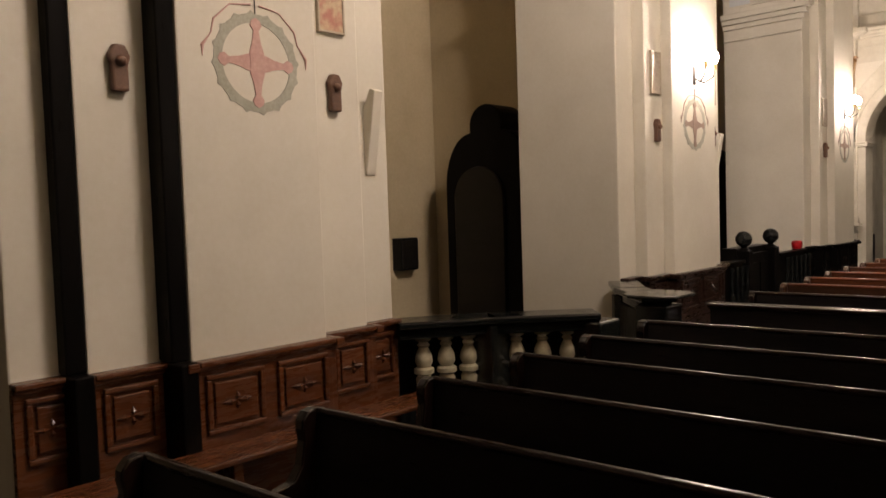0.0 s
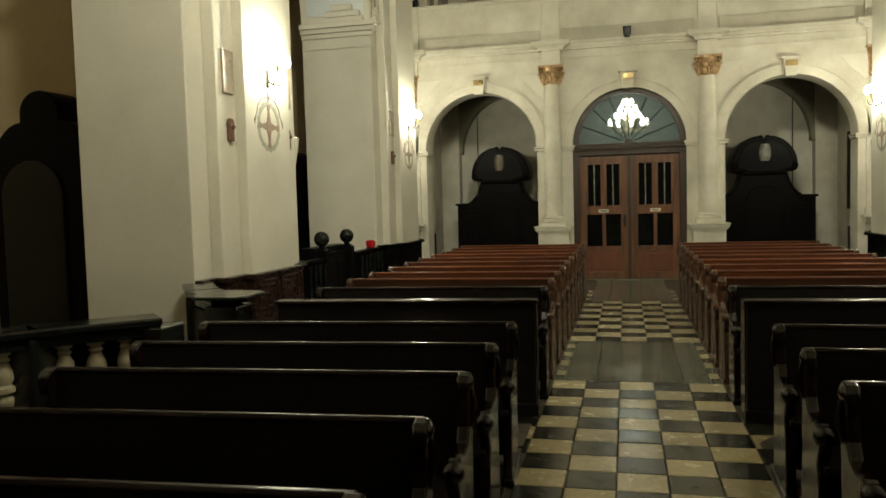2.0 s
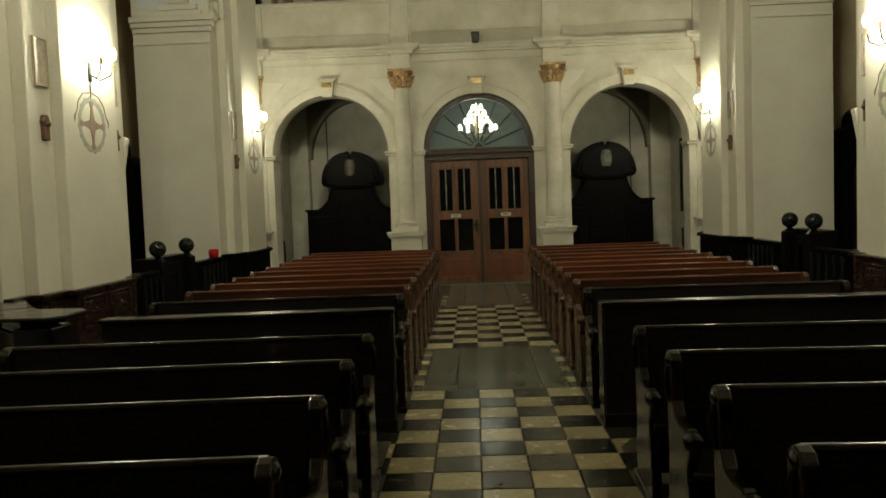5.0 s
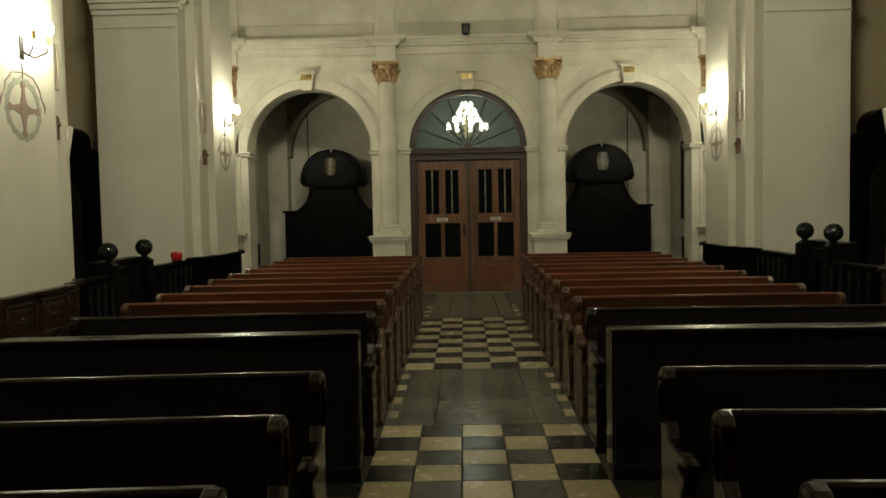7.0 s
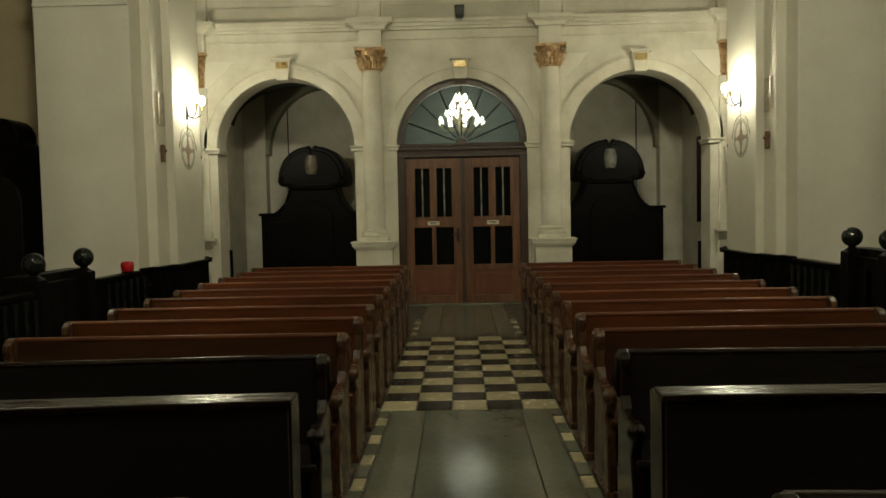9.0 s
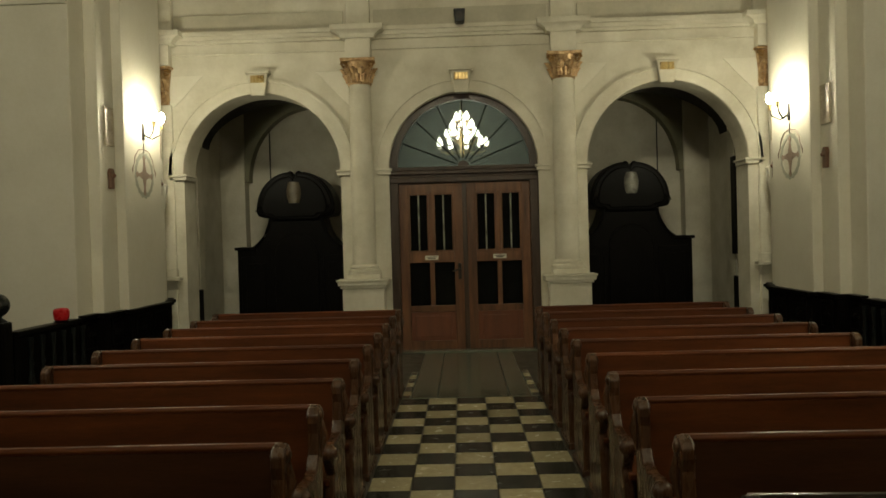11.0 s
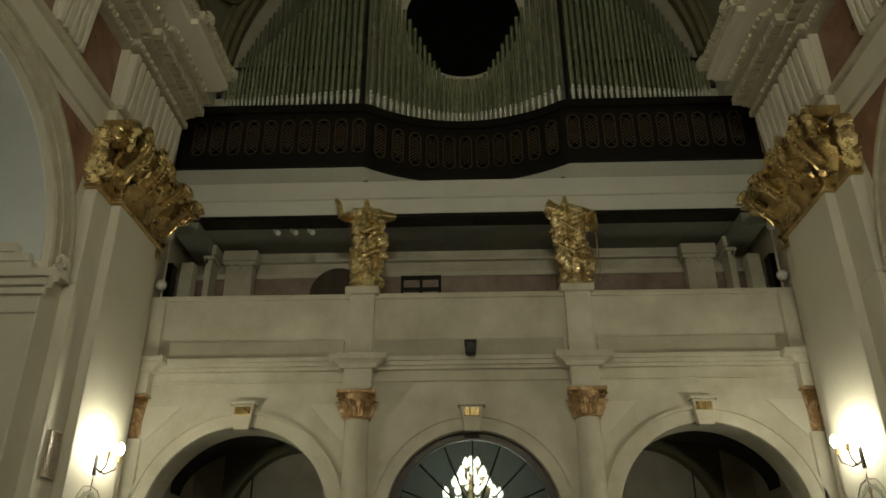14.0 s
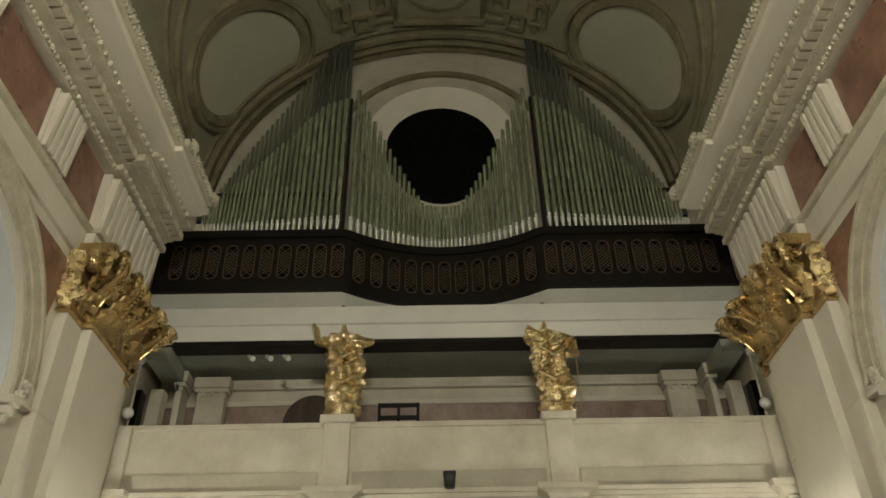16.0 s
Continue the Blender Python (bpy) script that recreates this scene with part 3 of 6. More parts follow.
                leaf(bm, Vector((s * xx, yb, 6.25 + 0.12 * j)), Vector((-s * 0.5, d, 0)).normalized(), Vector((s * d, 0.5, 0)).normalized(), up_z, 0.09, rnd.uniform(0.28, 0.42), 2.6, 8)
                for v in bm.verts:
                    v.co += noise.noise_vector(v.co * 9.0) * 0.03
                part("acanthus_leaf", bm, GILT_DULL if j % 2 else GILT, cap, smooth=True)
        # beaded straps swelling forward and rolling under the abacus
        for d, yy in ((-1, c - 0.72), (-1, c - 0.24), (1, c + 0.24), (1, c + 0.72)):
            path = []
            for k in range(15):
                t = k / 14
                o = 0.03 + 0.30 * math.sin(t * math.pi * 0.62) ** 1.5
                p = Vector((s * (X_MAIN - o), yy + d * 0.14 * t * t, 6.46 + 0.58 * t - 0.10 * max(0.0, t - 0.75)))
                path.append((p, side_y, out))
            st = part("strap", v_sweep(bmesh.new(), [(-0.085, -0.03), (-0.085, 0.025), (-0.06, 0.035), (-0.05, 0.012), (0.05, 0.012), (0.06, 0.035), (0.085, 0.025), (0.085, -0.03)], path), GILT_DULL, cap, smooth=True)
            bm = bmesh.new()
            for k in range(4, 14):
                v_ball(bm, path[k][0].x - s * 0.03, path[k][0].y, path[k][0].z, 0.021, 6)
            tagged(part("bead_row", bm, GILT, st, smooth=True), kind="stuff")
            bm = bmesh.new()
            volute(bm, path[-1][0] + Vector((s * 0.02, d * 0.03, -0.10)), Vector((0, d, 0)) * 0.7 + out * 0.7, up_z, 0.05, 0.15)
            part("volute", bm, GILT, st, smooth=True)
        for d in (-1, 1):
            bm = bmesh.new()
            volute(bm, Vector((s * (X_MAIN - 0.14), c + d * 0.95, 6.90)), Vector((0, d, 0)) * 0.75 + out * 0.65, up_z, 0.065, 0.20)
            part("volute", bm, GILT, cap, smooth=True)
        bm = bmesh.new()
        for j in range(9):
            a = 2 * math.pi * j / 9
            v_tube(bm, [(s * (X_MAIN - 0.20), c, 7.02), (s * (X_MAIN - 0.30), c + 0.07 * math.cos(a), 7.02 + 0.07 * math.sin(a)), (s * (X_MAIN - 0.27), c + 0.15 * math.cos(a), 7.02 + 0.15 * math.sin(a))], [0.025, 0.04, 0.012], 6)
        v_ball(bm, s * (X_MAIN - 0.30), c, 7.02, 0.045, 8)
        part("flower", bm, GILT, cap, smooth=True)

# ---------------------------------------------------------------- vault
bm = bmesh.new()
pts = arc(0, Z_CENTRE, R_VAULT, 180, 0, 40) + arc(0, Z_CENTRE, R_VAULT + 0.25, 0, 180, 40)
v_prism(bm, pts, "y", Y_BEHIND, 1.6)
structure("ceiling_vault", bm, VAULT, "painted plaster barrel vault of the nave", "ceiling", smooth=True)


def on_vault(a, y, r=0.0):
    return Vector(((R_VAULT - r) * math.cos(radians(a)), y, Z_CENTRE + (R_VAULT - r) * math.sin(radians(a))))


def vault_moulding(bm, outline, width, deep):
    """A raised rib along a closed or open outline given as (angle, y) on the vault."""
    prev = []
    n = len(outline)
    for i, (a, y) in enumerate(outline):
        p0, p1 = outline[i - 1 if i else 0], outline[min(i + 1, n - 1)]
        d = on_vault(*p1) - on_vault(*p0)
        nrm = Vector((-math.cos(radians(a)), 0, -math.sin(radians(a))))
        side = d.cross(nrm).normalized()
        o = on_vault(a, y)
        prev.append((o, side, nrm))
    v_sweep(bm, [(-width, -0.02), (-width, deep * 0.5), (-width * 0.6, deep), (width * 0.6, deep), (width, deep * 0.5), (width, -0.02)], prev)


for s, side in SIDES:
    base = 90 - s * 57.0
    bm = bmesh.new()
    for cy in (-0.20, -4.6):
        for k, w in ((1.04, 0.12), (1.17, 0.05)):
            vault_moulding(bm, [(base - s * 18.5 * k * math.cos(a), cy + 1.14 * k * math.sin(a) - 0.3 * math.cos(a)) for a in (2 * math.pi * i / 36 for i in range(37))], w, 0.16 if k == 1 else 0.10)
    bm2 = bmesh.new()
    for cy in (-0.20, -4.6):
        rings = []
        for k in (0.04, 0.35, 0.68, 1.0):
            rings.append([bm2.verts.new(on_vault(base - s * 18.5 * k * math.cos(a), cy + 1.14 * k * math.sin(a) - 0.3 * k * math.cos(a), 0.012)) for a in (2 * math.pi * i / 36 for i in range(36))])
        for p, q in zip(rings, rings[1:]):
            for i in range(36):
                bm2.faces.new((p[i], p[(i + 1) % 36], q[(i + 1) % 36], q[i]))
        bm2.faces.new(rings[0])
    bmesh.ops.recalc_face_normals(bm2, faces=bm2.faces)
    structure("trim_vault_panel_" + side, bm2, VAULT_PALE, "pale painted oval panel on the vault", "panel", smooth=True)
    structure("trim_vault_oval_" + side, bm, VAULT_MOULD, "oval stucco frame on the vault", "moulding", smooth=True)
    bm = bmesh.new()
    vault_moulding(bm, [(90 - s * a, -2.75) for a in range(20, 74, 4)], 0.16, 0.06)
    vault_moulding(bm, [(90 - s * (50 + 34 * math.sin(i / 16 * math.pi / 2)), -2.75 + 2.6 * (i / 16) ** 1.6) for i in range(17)], 0.10, 0.08)
    vault_moulding(bm, [(90 - s * (58 + 26 * math.sin(i / 16 * math.pi / 2)), -3.0 + 2.1 * (i / 16) ** 1.6) for i in range(17)], 0.06, 0.06)
    vault_moulding(bm, [(90 - s * (26 + 6 * math.sin(i / 12 * math.pi)), -2.2 + i * 0.22) for i in range(13)], 0.08, 0.05)
    structure("trim_vault_band_" + side, bm, VAULT_MOULD, "stucco band across the vault", "moulding", smooth=True)
bm = bmesh.new()
for y, w, d in ((1.18, 0.11, 0.12), (0.98, 0.04, 0.20), (0.80, 0.09, 0.14), (0.62, 0.03, 0.07)):
    vault_moulding(bm, [(a, y) for a in range(4, 177, 4)], w, d)
structure("trim_wall_arch", bm, VAULT_MOULD, "concentric moulded arch against the end wall", "moulding", smooth=True)
bm = bmesh.new()
for a0, a1, y0, y1 in ((78, 102, -1.4, 0.42), (104, 116, -1.1, 0.05), (64, 76, -1.1, 0.05), (102, 108, -0.25, 0.30), (72, 78, -0.25, 0.30), (109, 113, 0.10, 0.42), (67, 71, 0.10, 0.42), (115, 119, -0.3, 0.2), (61, 65, -0.3, 0.2)):
    vault_moulding(bm, [(a0, y0), (a1, y0), (a1, y1), (a0, y1), (a0, y0)], 0.085, 0.10)
vault_moulding(bm, [(90 + 9.0 * math.cos(2 * math.pi * i / 24), -0.45 + 0.65 * math.sin(2 * math.pi * i / 24)) for i in range(25)], 0.05, 0.05)
structure("trim_vault_strapwork", bm, VAULT_MOULD, "stucco strapwork along the crown of the vault", "moulding", smooth=True)

# ---------------------------------------------------------------- end wall with three arches
A_X, A_R, A_Z = 3.06, 1.20, 2.80
bm = bmesh.new()
for s in (-1, 1):
    v_prism(bm, mirror_x([(A_X + A_R, 0), (4.62, 0), (4.62, A_Z), (A_X + A_R, A_Z)], s), "y", 0, 0.5)
    v_prism(bm, mirror_x([(1.13, 0), (A_X - A_R, 0), (A_X - A_R, A_Z), (1.13, A_Z)], s), "y", 0, 0.5)
    pts = [(s * u, v) for u, v in arc(A_X, A_Z, A_R, 180, 0, 32)] + [(s * 4.62, A_Z), (s * 4.62, 5.0), (s * 1.5, 5.0), (s * 1.5, A_Z)]
    v_prism(bm, pts, "y", 0, 0.5)
v_prism(bm, arc(0, A_Z, 1.13, 180, 0, 32) + [(1.5, A_Z), (1.5, 5.0), (-1.5, 5.0), (-1.5, A_Z)], "y", 0, 0.5)
structure("wall_north", bm, PLASTER_OLD, "aged white plaster end wall with three round arches", "wall")
bm = bmesh.new()
for cx, r in ((-A_X, A_R), (A_X, A_R), (0, 1.13)):
    for ra, rb, o in ((r + 0.004, r + 0.17, 0.035), (r + 0.17, r + 0.215, 0.06)):
        v_prism(bm, arc(cx, A_Z, ra, 180, 0, 36) + arc(cx, A_Z, rb, 0, 180, 36), "y", 0.01, -o)
structure("trim_arch_rings", bm, PLASTER_OLD, "plaster archivolts of the end wall", "moulding", smooth=True)
bm = bmesh.new()
for s in (-1, 1):
    for x0, x1 in ((1.10, 1.30), (A_X - A_R - 0.17, A_X - A_R + 0.05), (A_X + A_R - 0.05, A_X + A_R + 0.2)):
        box_s(bm, s, x0, x1, -0.06, 0.40, A_Z - 0.085, A_Z - 0.03)
        box_s(bm, s, x0 - 0.02, x1 + 0.02, -0.09, 0.42, A_Z - 0.03, A_Z + 0.005)
structure("trim_imposts", bm, PLASTER_OLD, "small moulded imposts of the arches", "moulding", bevel=0.008)
# faint triangular spandrel panels
for s, side in SIDES:
    for d in (-1, 1):
        bm = v_prism(bmesh.new(), [(s * A_X + d * 0.86, 4.30), (s * A_X + d * 1.36, 4.30), (s * A_X + d * 1.36, 3.78), (s * A_X + d * 1.12, 4.02)], "y", 0.004, -0.012)
        structure("trim_spandrel_panel", bm, PLASTER, "raised plaster spandrel panel", "moulding", bevel=0.004)

# entablature and parapet of the gallery
bm = bmesh.new()
v_box(bm, -4.62, 4.62, -0.025, 0.02, 4.60, 4.63)
v_box(bm, -4.62, 4.62, -0.06, 0.02, 4.76, 4.81)
v_box(bm, -4.62, 4.62, -0.09, 0.02, 4.81, 4.87)
v_box(bm, -4.62, 4.62, -0.12, 0.02, 4.87, 4.93)
for s in (-1, 1):
    for c, w in ((1.53, 0.19), (4.52, 0.14)):
        v_box(bm, s * c - w, s * c + w, -0.17, -0.02, 4.44, 4.742)
        flare = [(0.0, 0.0, 4.742), (0.06, 0.04, 4.745), (0.07, 0.05, 4.775), (0.085, 0.055, 4.80), (0.13, 0.08, 4.83), (0.19, 0.11, 4.85), (0.20, 0.12, 4.855), (0.20, 0.12, 4.932)]
        rings = [[bm.verts.new(p) for p in ((s * c - w - o, -0.02, z), (s * c + w + o, -0.02, z), (s * c + w + o, -0.17 - q, z), (s * c - w - o, -0.17 - q, z))] for o, q, z in flare]
        for p, q in zip(rings, rings[1:]):
            for i in range(4):
                bm.faces.new((p[i], p[(i + 1) % 4], q[(i + 1) % 4], q[i]))
        bm.faces.new(rings[0][::-1])
        bm.faces.new(rings[-1])
structure("trim_gallery_cornice", bm, PLASTER_OLD, "cracked plaster cornice under the gallery", "cornice", bevel=0.012)
bm = bmesh.new()
v_box(bm, -4.62, 4.62, 0.0, 0.25, 4.93, 5.86)
v_box(bm, -4.62, 4.62, -0.035, 0.29, 5.82, 5.90)
for s in (-1, 1):
    v_box(bm, s * 1.53 - 0.18, s * 1.53 + 0.18, -0.10, 0.01, 4.932, 5.86)
    v_box(bm, s * 1.53 - 0.24, s * 1.53 + 0.24, -0.15, 0.26, 5.86, 5.97)
    box_s(bm, s, 4.35, 4.62, -0.10, 0.01, 4.932, 5.86)
structure("wall_gallery_parapet", bm, PLASTER_OLD, "white plaster gallery parapet with stained panels", "parapet", bevel=0.012)
structure("floor_gallery", v_box(bmesh.new(), -4.62, 4.62, 0.25, 1.3, 4.85, 4.98), STONE_FLOOR, "stone gallery floor", "floor")

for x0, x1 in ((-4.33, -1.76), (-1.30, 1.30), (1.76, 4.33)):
    structure("trim_parapet_base", v_box(bmesh.new(), x0, x1, -0.033, 0.01, 4.94, 5.20), STAINED, "darker base course of the parapet", "moulding", bevel=0.006)

# half columns on pedestals
def wall_column(x, full=True):
    col = thing("wall_column", "white plaster half column on a pedestal with a gilded capital", "column", "wall columns")
    col.location = (x, 0, 0)
    w = 0.34 if full else 0.2
    bm = v_box(bmesh.new(), -w + 0.03, w - 0.03, -0.30, 0.004, 0, 1.02)
    part("pedestal", bm, PLASTER_OLD, col, bevel=0.01)
    bm = v_box(bmesh.new(), -w - 0.03, w + 0.03, -0.36, 0.004, 1.06, 1.12)
    v_box(bm, -w, w, -0.33, 0.004, 1.02, 1.06)
    v_box(bm, -w - 0.05, w + 0.05, -0.38, 0.004, 1.12, 1.15)
    part("pedestal_cornice", bm, PLASTER_OLD, col, bevel=0.008)
    bm = v_box(bmesh.new(), -0.25, 0.25, -0.27, 0.004, 1.15, 1.22)
    part("plinth", bm, PLASTER_OLD, col, bevel=0.008)
    part("base", v_lathe(bmesh.new(), [(0.24, 1.22), (0.25, 1.25), (0.24, 1.28), (0.205, 1.30), (0.215, 1.33), (0.19, 1.36)], 0, -0.03, 24), PLASTER_OLD, col, smooth=True)
    part("shaft", v_lathe(bmesh.new(), [(0.175, 1.36), (0.178, 2.2), (0.170, 3.2), (0.155, 4.06)], 0, -0.03, 24), PLASTER_OLD, col, smooth=True)
    column_capital(col, 0, -0.03, 4.06)


def column_capital(col, cx, cy, z):
    part("bell", v_lathe(bmesh.new(), [(0.175, 0), (0.185, 0.02), (0.165, 0.04), (0.17, 0.2), (0.22, 0.33)], cx, cy, 20, z), CAPITAL_PAINT, col, "tarnished gilded capital bell", smooth=True)
    part("abacus", v_prism(bmesh.new(), [(cx - 0.26, cy - 0.24), (cx - 0.1, cy - 0.21), (cx + 0.1, cy - 0.21), (cx + 0.26, cy - 0.24), (cx + 0.24, cy + 0.03), (cx - 0.24, cy + 0.03)], "z", z + 0.33, z + 0.382), CAPITAL_PAINT, col, bevel=0.008)
    for row, (zz, h, r, num) in enumerate(((0.03, 0.17, 0.17, 7), (0.05, 0.27, 0.175, 6))):
        for j in range(num):
            a = radians(180 + 180 * (j + 0.5) / num)
            o = Vector((math.cos(a), math.sin(a), 0))
            bm = bmesh.new()
            leaf(bm, Vector((cx, cy, z + zz)) + o * r, o, Vector((-o.y, o.x, 0)), Vector((0, 0, 1)), 0.045, h, 2.2, 5)
            part("acanthus_leaf", bm, CAPITAL_PAINT, col, smooth=True)
    for d in (-1, 1):
        bm = bmesh.new()
        volute(bm, Vector((cx + d * 0.2, cy - 0.19, z + 0.275)), Vector((d * 0.75, -0.65, 0)), Vector((0, 0, 1)), 0.016, 0.065, 2, 20)
        part("volute", bm, GILT_BROWN, col, smooth=True)


for x in (-1.53, 1.53):
    wall_column(x)
for s, side in SIDES:
    cap = thing("corner_capital", "small gilded capital in the corner under the cornice", "capital", "corner capitals")
    cap.location = (s * 4.52, 0, 0)
    part("bell", v_prism(bmesh.new(), [(-0.08, 3.86), (0.08, 3.86), (0.085, 4.1), (0.12, 4.40), (-0.12, 4.40), (-0.085, 4.1)], "y", -0.07, 0.0), CAPITAL_PAINT, cap, bevel=0.01)
    part("abacus", v_box(bmesh.new(), -0.15, 0.15, -0.15, 0.0, 4.40, 4.435), CAPITAL_PAINT, cap, bevel=0.008)
    for row, (z, h, num) in enumerate(((3.90, 0.22, 4), (4.02, 0.30, 3))):
        for j in range(num):
            bm = bmesh.new()
            leaf(bm, Vector((-0.09 + 0.18 * (j + 0.5) / num, -0.075 - 0.01 * row, z)), Vector((0, -1, 0)), Vector((1, 0, 0)), Vector((0, 0, 1)), 0.034, h, 2.4, 6)
            part("acanthus_leaf", bm, CAPITAL_PAINT, cap, smooth=True)
    for d in (-1, 1):
        bm = bmesh.new()
        volute(bm, Vector((d * 0.09, -0.13, 4.33)), Vector((d, 0, 0)), Vector((0, 0, 1)), 0.016, 0.055, 2, 20)
        part("volute", bm, GILT_BROWN, cap, smooth=True)
    structure("trim_corner_pilaster", box_s(bmesh.new(), s, 4.40, 4.62, -0.06, 0.01, 0, 3.86), PLASTER_OLD, "flat corner pilaster strip", "pilaster", bevel=0.008)
    br = thing("wall_bracket", "small moulded plaster bracket shelf on the corner pilaster", "bracket", "wall brackets")
    part("shelf", v_box(bmesh.new(), s * 4.47 - 0.17, s * 4.47 + 0.17, -0.22, -0.058, 1.20, 1.25), PLASTER_OLD, br, bevel=0.008)
    part("corbel", v_prism(bmesh.new(), [(-0.06, 1.05), (-0.06, 1.2), (-0.19, 1.2), (-0.12, 1.12)], "x", s * 4.47 - 0.1, s * 4.47 + 0.1), PLASTER_OLD, br, bevel=0.008)
    part("block", v_box(bmesh.new(), s * 4.47 - 0.11, s * 4.47 + 0.11, -0.17, -0.058, 1.25, 1.38), PLASTER_OLD, br, bevel=0.01)

# keystones
for x, z in ((-A_X, A_Z + A_R - 0.05), (A_X, A_Z + A_R - 0.05), (0, A_Z + 1.13 - 0.03)):
    ks = thing("keystone", "plaster keystone with a gilded scroll over the arch", "keystone", "keystones")
    part("wedge", v_prism(bmesh.new(), [(x - 0.10, z), (x + 0.10, z), (x + 0.15, z + 0.33), (x - 0.15, z + 0.33)], "y", 0.0, -0.12), PLASTER_OLD, ks, bevel=0.01)
    part("cap", v_box(bmesh.new(), x - 0.18, x + 0.18, -0.16, 0.0, z + 0.33, z + 0.37), PLASTER_OLD, ks, bevel=0.006)
    bm = v_box(bmesh.new(), x - 0.105, x + 0.105, -0.135, -0.118, z + 0.19, z + 0.30)
    for j in range(4):
        v_box(bm, x - 0.09 + j * 0.052, x - 0.066 + j * 0.052, -0.155, -0.13, z + 0.195, z + 0.295)
    part("scroll", bm, GILT_DULL, ks, bevel=0.006)

# ---------------------------------------------------------------- entrance door and fanlight
door = tagged(new("door_1"), "closed double wooden church door with glazed panels", "door", "", "structure")
bm = bmesh.new()
for s in (-1, 1):
    box_s(bm, s, 1.0, 1.13, 0.06, 0.26, 0, 2.62)
part("door_frame", bm, WOOD_FRAME, door, "dark red-brown door frame", bevel=0.01)
bm = v_box(bmesh.new(), -1.13, 1.13, 0.05, 0.28, 2.58, 2.66)
v_box(bm, -1.13, 1.13, 0.02, 0.28, 2.70, 2.76)
v_box(bm, -1.13, 1.13, 0.07, 0.26, 2.655, 2.71)
v_box(bm, -1.13, 1.13, 0.04, 0.28, 2.76, 2.82)
part("transom", bm, WOOD_FRAME, door, bevel=0.012)
for s in (-1, 1):
    lf = part("door_leaf", v_box(bmesh.new(), *sorted((s * 0.025, s * 0.17)), 0.12, 0.18, 0.02, 2.57), WOOD_DOOR, door, bevel=0.01)
    def piece(name, x0, x1, z0, z1, y0=0.12, y1=0.18, mat=WOOD_DOOR, bev=0.008):
        return part(name, box_s(bmesh.new(), s, x0, x1, y0, y1, z0, z1), mat, lf, bevel=bev)
    piece("stile", 0.86, 1.0, 0.02, 2.57)
    piece("bottom_rail", 0.17, 0.86, 0.02, 0.16)
    piece("mid_rail", 0.17, 0.86, 0.60, 0.70)
    piece("lock_rail", 0.17, 0.86, 1.36, 1.52)
    piece("top_rail", 0.17, 0.86, 2.42, 2.57)
    piece("bottom_panel", 0.17, 0.86, 0.16, 0.60, 0.135, 0.165, WOOD_DOOR_RED)
    piece("raised_field", 0.24, 0.79, 0.22, 0.54, 0.125, 0.14, WOOD_DOOR_RED, 0.012)
    piece("muntin", 0.48, 0.55, 0.70, 1.36)
    piece("muntin", 0.48, 0.55, 1.52, 2.42)
    for x0, x1 in ((0.17, 0.48), (0.55, 0.86)):
        piece("pane", x0, x1, 0.70, 1.36, 0.150, 0.158, DARK_GLASS, 0)
        piece("pane", x0, x1, 1.52, 2.42, 0.150, 0.158, DARK_GLASS, 0)
        xm = (x0 + x1) / 2
        piece("glazing_bar", xm - 0.012, xm + 0.012, 1.52, 2.42, 0.14, 0.165, GREY_ENAMEL, 0.003)
        for a, b, c, d in ((x0, x1, 1.52, 1.545), (x0, x1, 2.395, 2.42), (x0, x0 + 0.025, 1.545, 2.395), (x1 - 0.025, x1, 1.545, 2.395)):
            piece("bead", a, b, c, d, 0.11, 0.15, WOOD_DOOR, 0.004)
    pl = piece("plaque", 0.42, 0.62, 1.40, 1.465, 0.105, 0.119, PAPER, 0.003)
    tagged(pl, "small cream enamel plaque")
    bm = bmesh.new()
    box_s(bm, s, 0.44, 0.60, 0.1025, 0.1052, 1.438, 1.45)
    box_s(bm, s, 0.46, 0.58, 0.1025, 0.1052, 1.415, 1.427)
    part("line_of_writing", bm, PLASTIC_BLACK, lf)
bm = v_box(bmesh.new(), -0.035, 0.035, 0.095, 0.125, 0.02, 2.57)
part("cover_strip", bm, WOOD_FRAME, door, bevel=0.008)
bm = v_box(bmesh.new(), -0.12, -0.07, 0.09, 0.121, 1.10, 1.34)
v_tube(bm, [(-0.095, 0.10, 1.25), (-0.095, 0.05, 1.25), (-0.13, 0.04, 1.245), (-0.21, 0.04, 1.22)], 0.012, 8)
part("door_handle", bm, IRON, door, "dark metal lever handle", bevel=0.003)
fan = tagged(new("window_1"), "arched fanlight over the entrance door with radiating bars", "window", "", "structure")
part("window_frame", v_prism(bmesh.new(), arc(0, 2.82, 1.01, 180, 0, 36) + arc(0, 2.82, 1.128, 0, 180, 36), "y", 0.10, 0.22), WOOD_FRAME, fan, bevel=0.006)
for a in (22, 45, 68, 90, 112, 135, 158):
    u = Vector((math.cos(radians(a)), 0, math.sin(radians(a))))
    part("bar", v_tube(bmesh.new(), [Vector((0, 0.16, 2.82)) + u * 0.13, Vector((0, 0.16, 2.82)) + u * 1.05], 0.011, 6), WOOD_BLACK, fan)
part("hub", v_prism(bmesh.new(), arc(0, 2.82, 0.09, 180, 0, 18), "y", 0.14, 0.18), WOOD_FRAME, fan)
pane = part("pane", v_prism(bmesh.new(), arc(0, 2.82, 1.05, 180, 0, 36), "y", 0.155, 0.161), GLASS, fan, "dim greenish glass")
pane.visible_shadow = False
structure("doorstep", v_box(bmesh.new(), -1.13, 1.13, -0.10, 0.45, 0.0, 0.03), SLAB, "worn stone doorstep", "step", bevel=0.01)

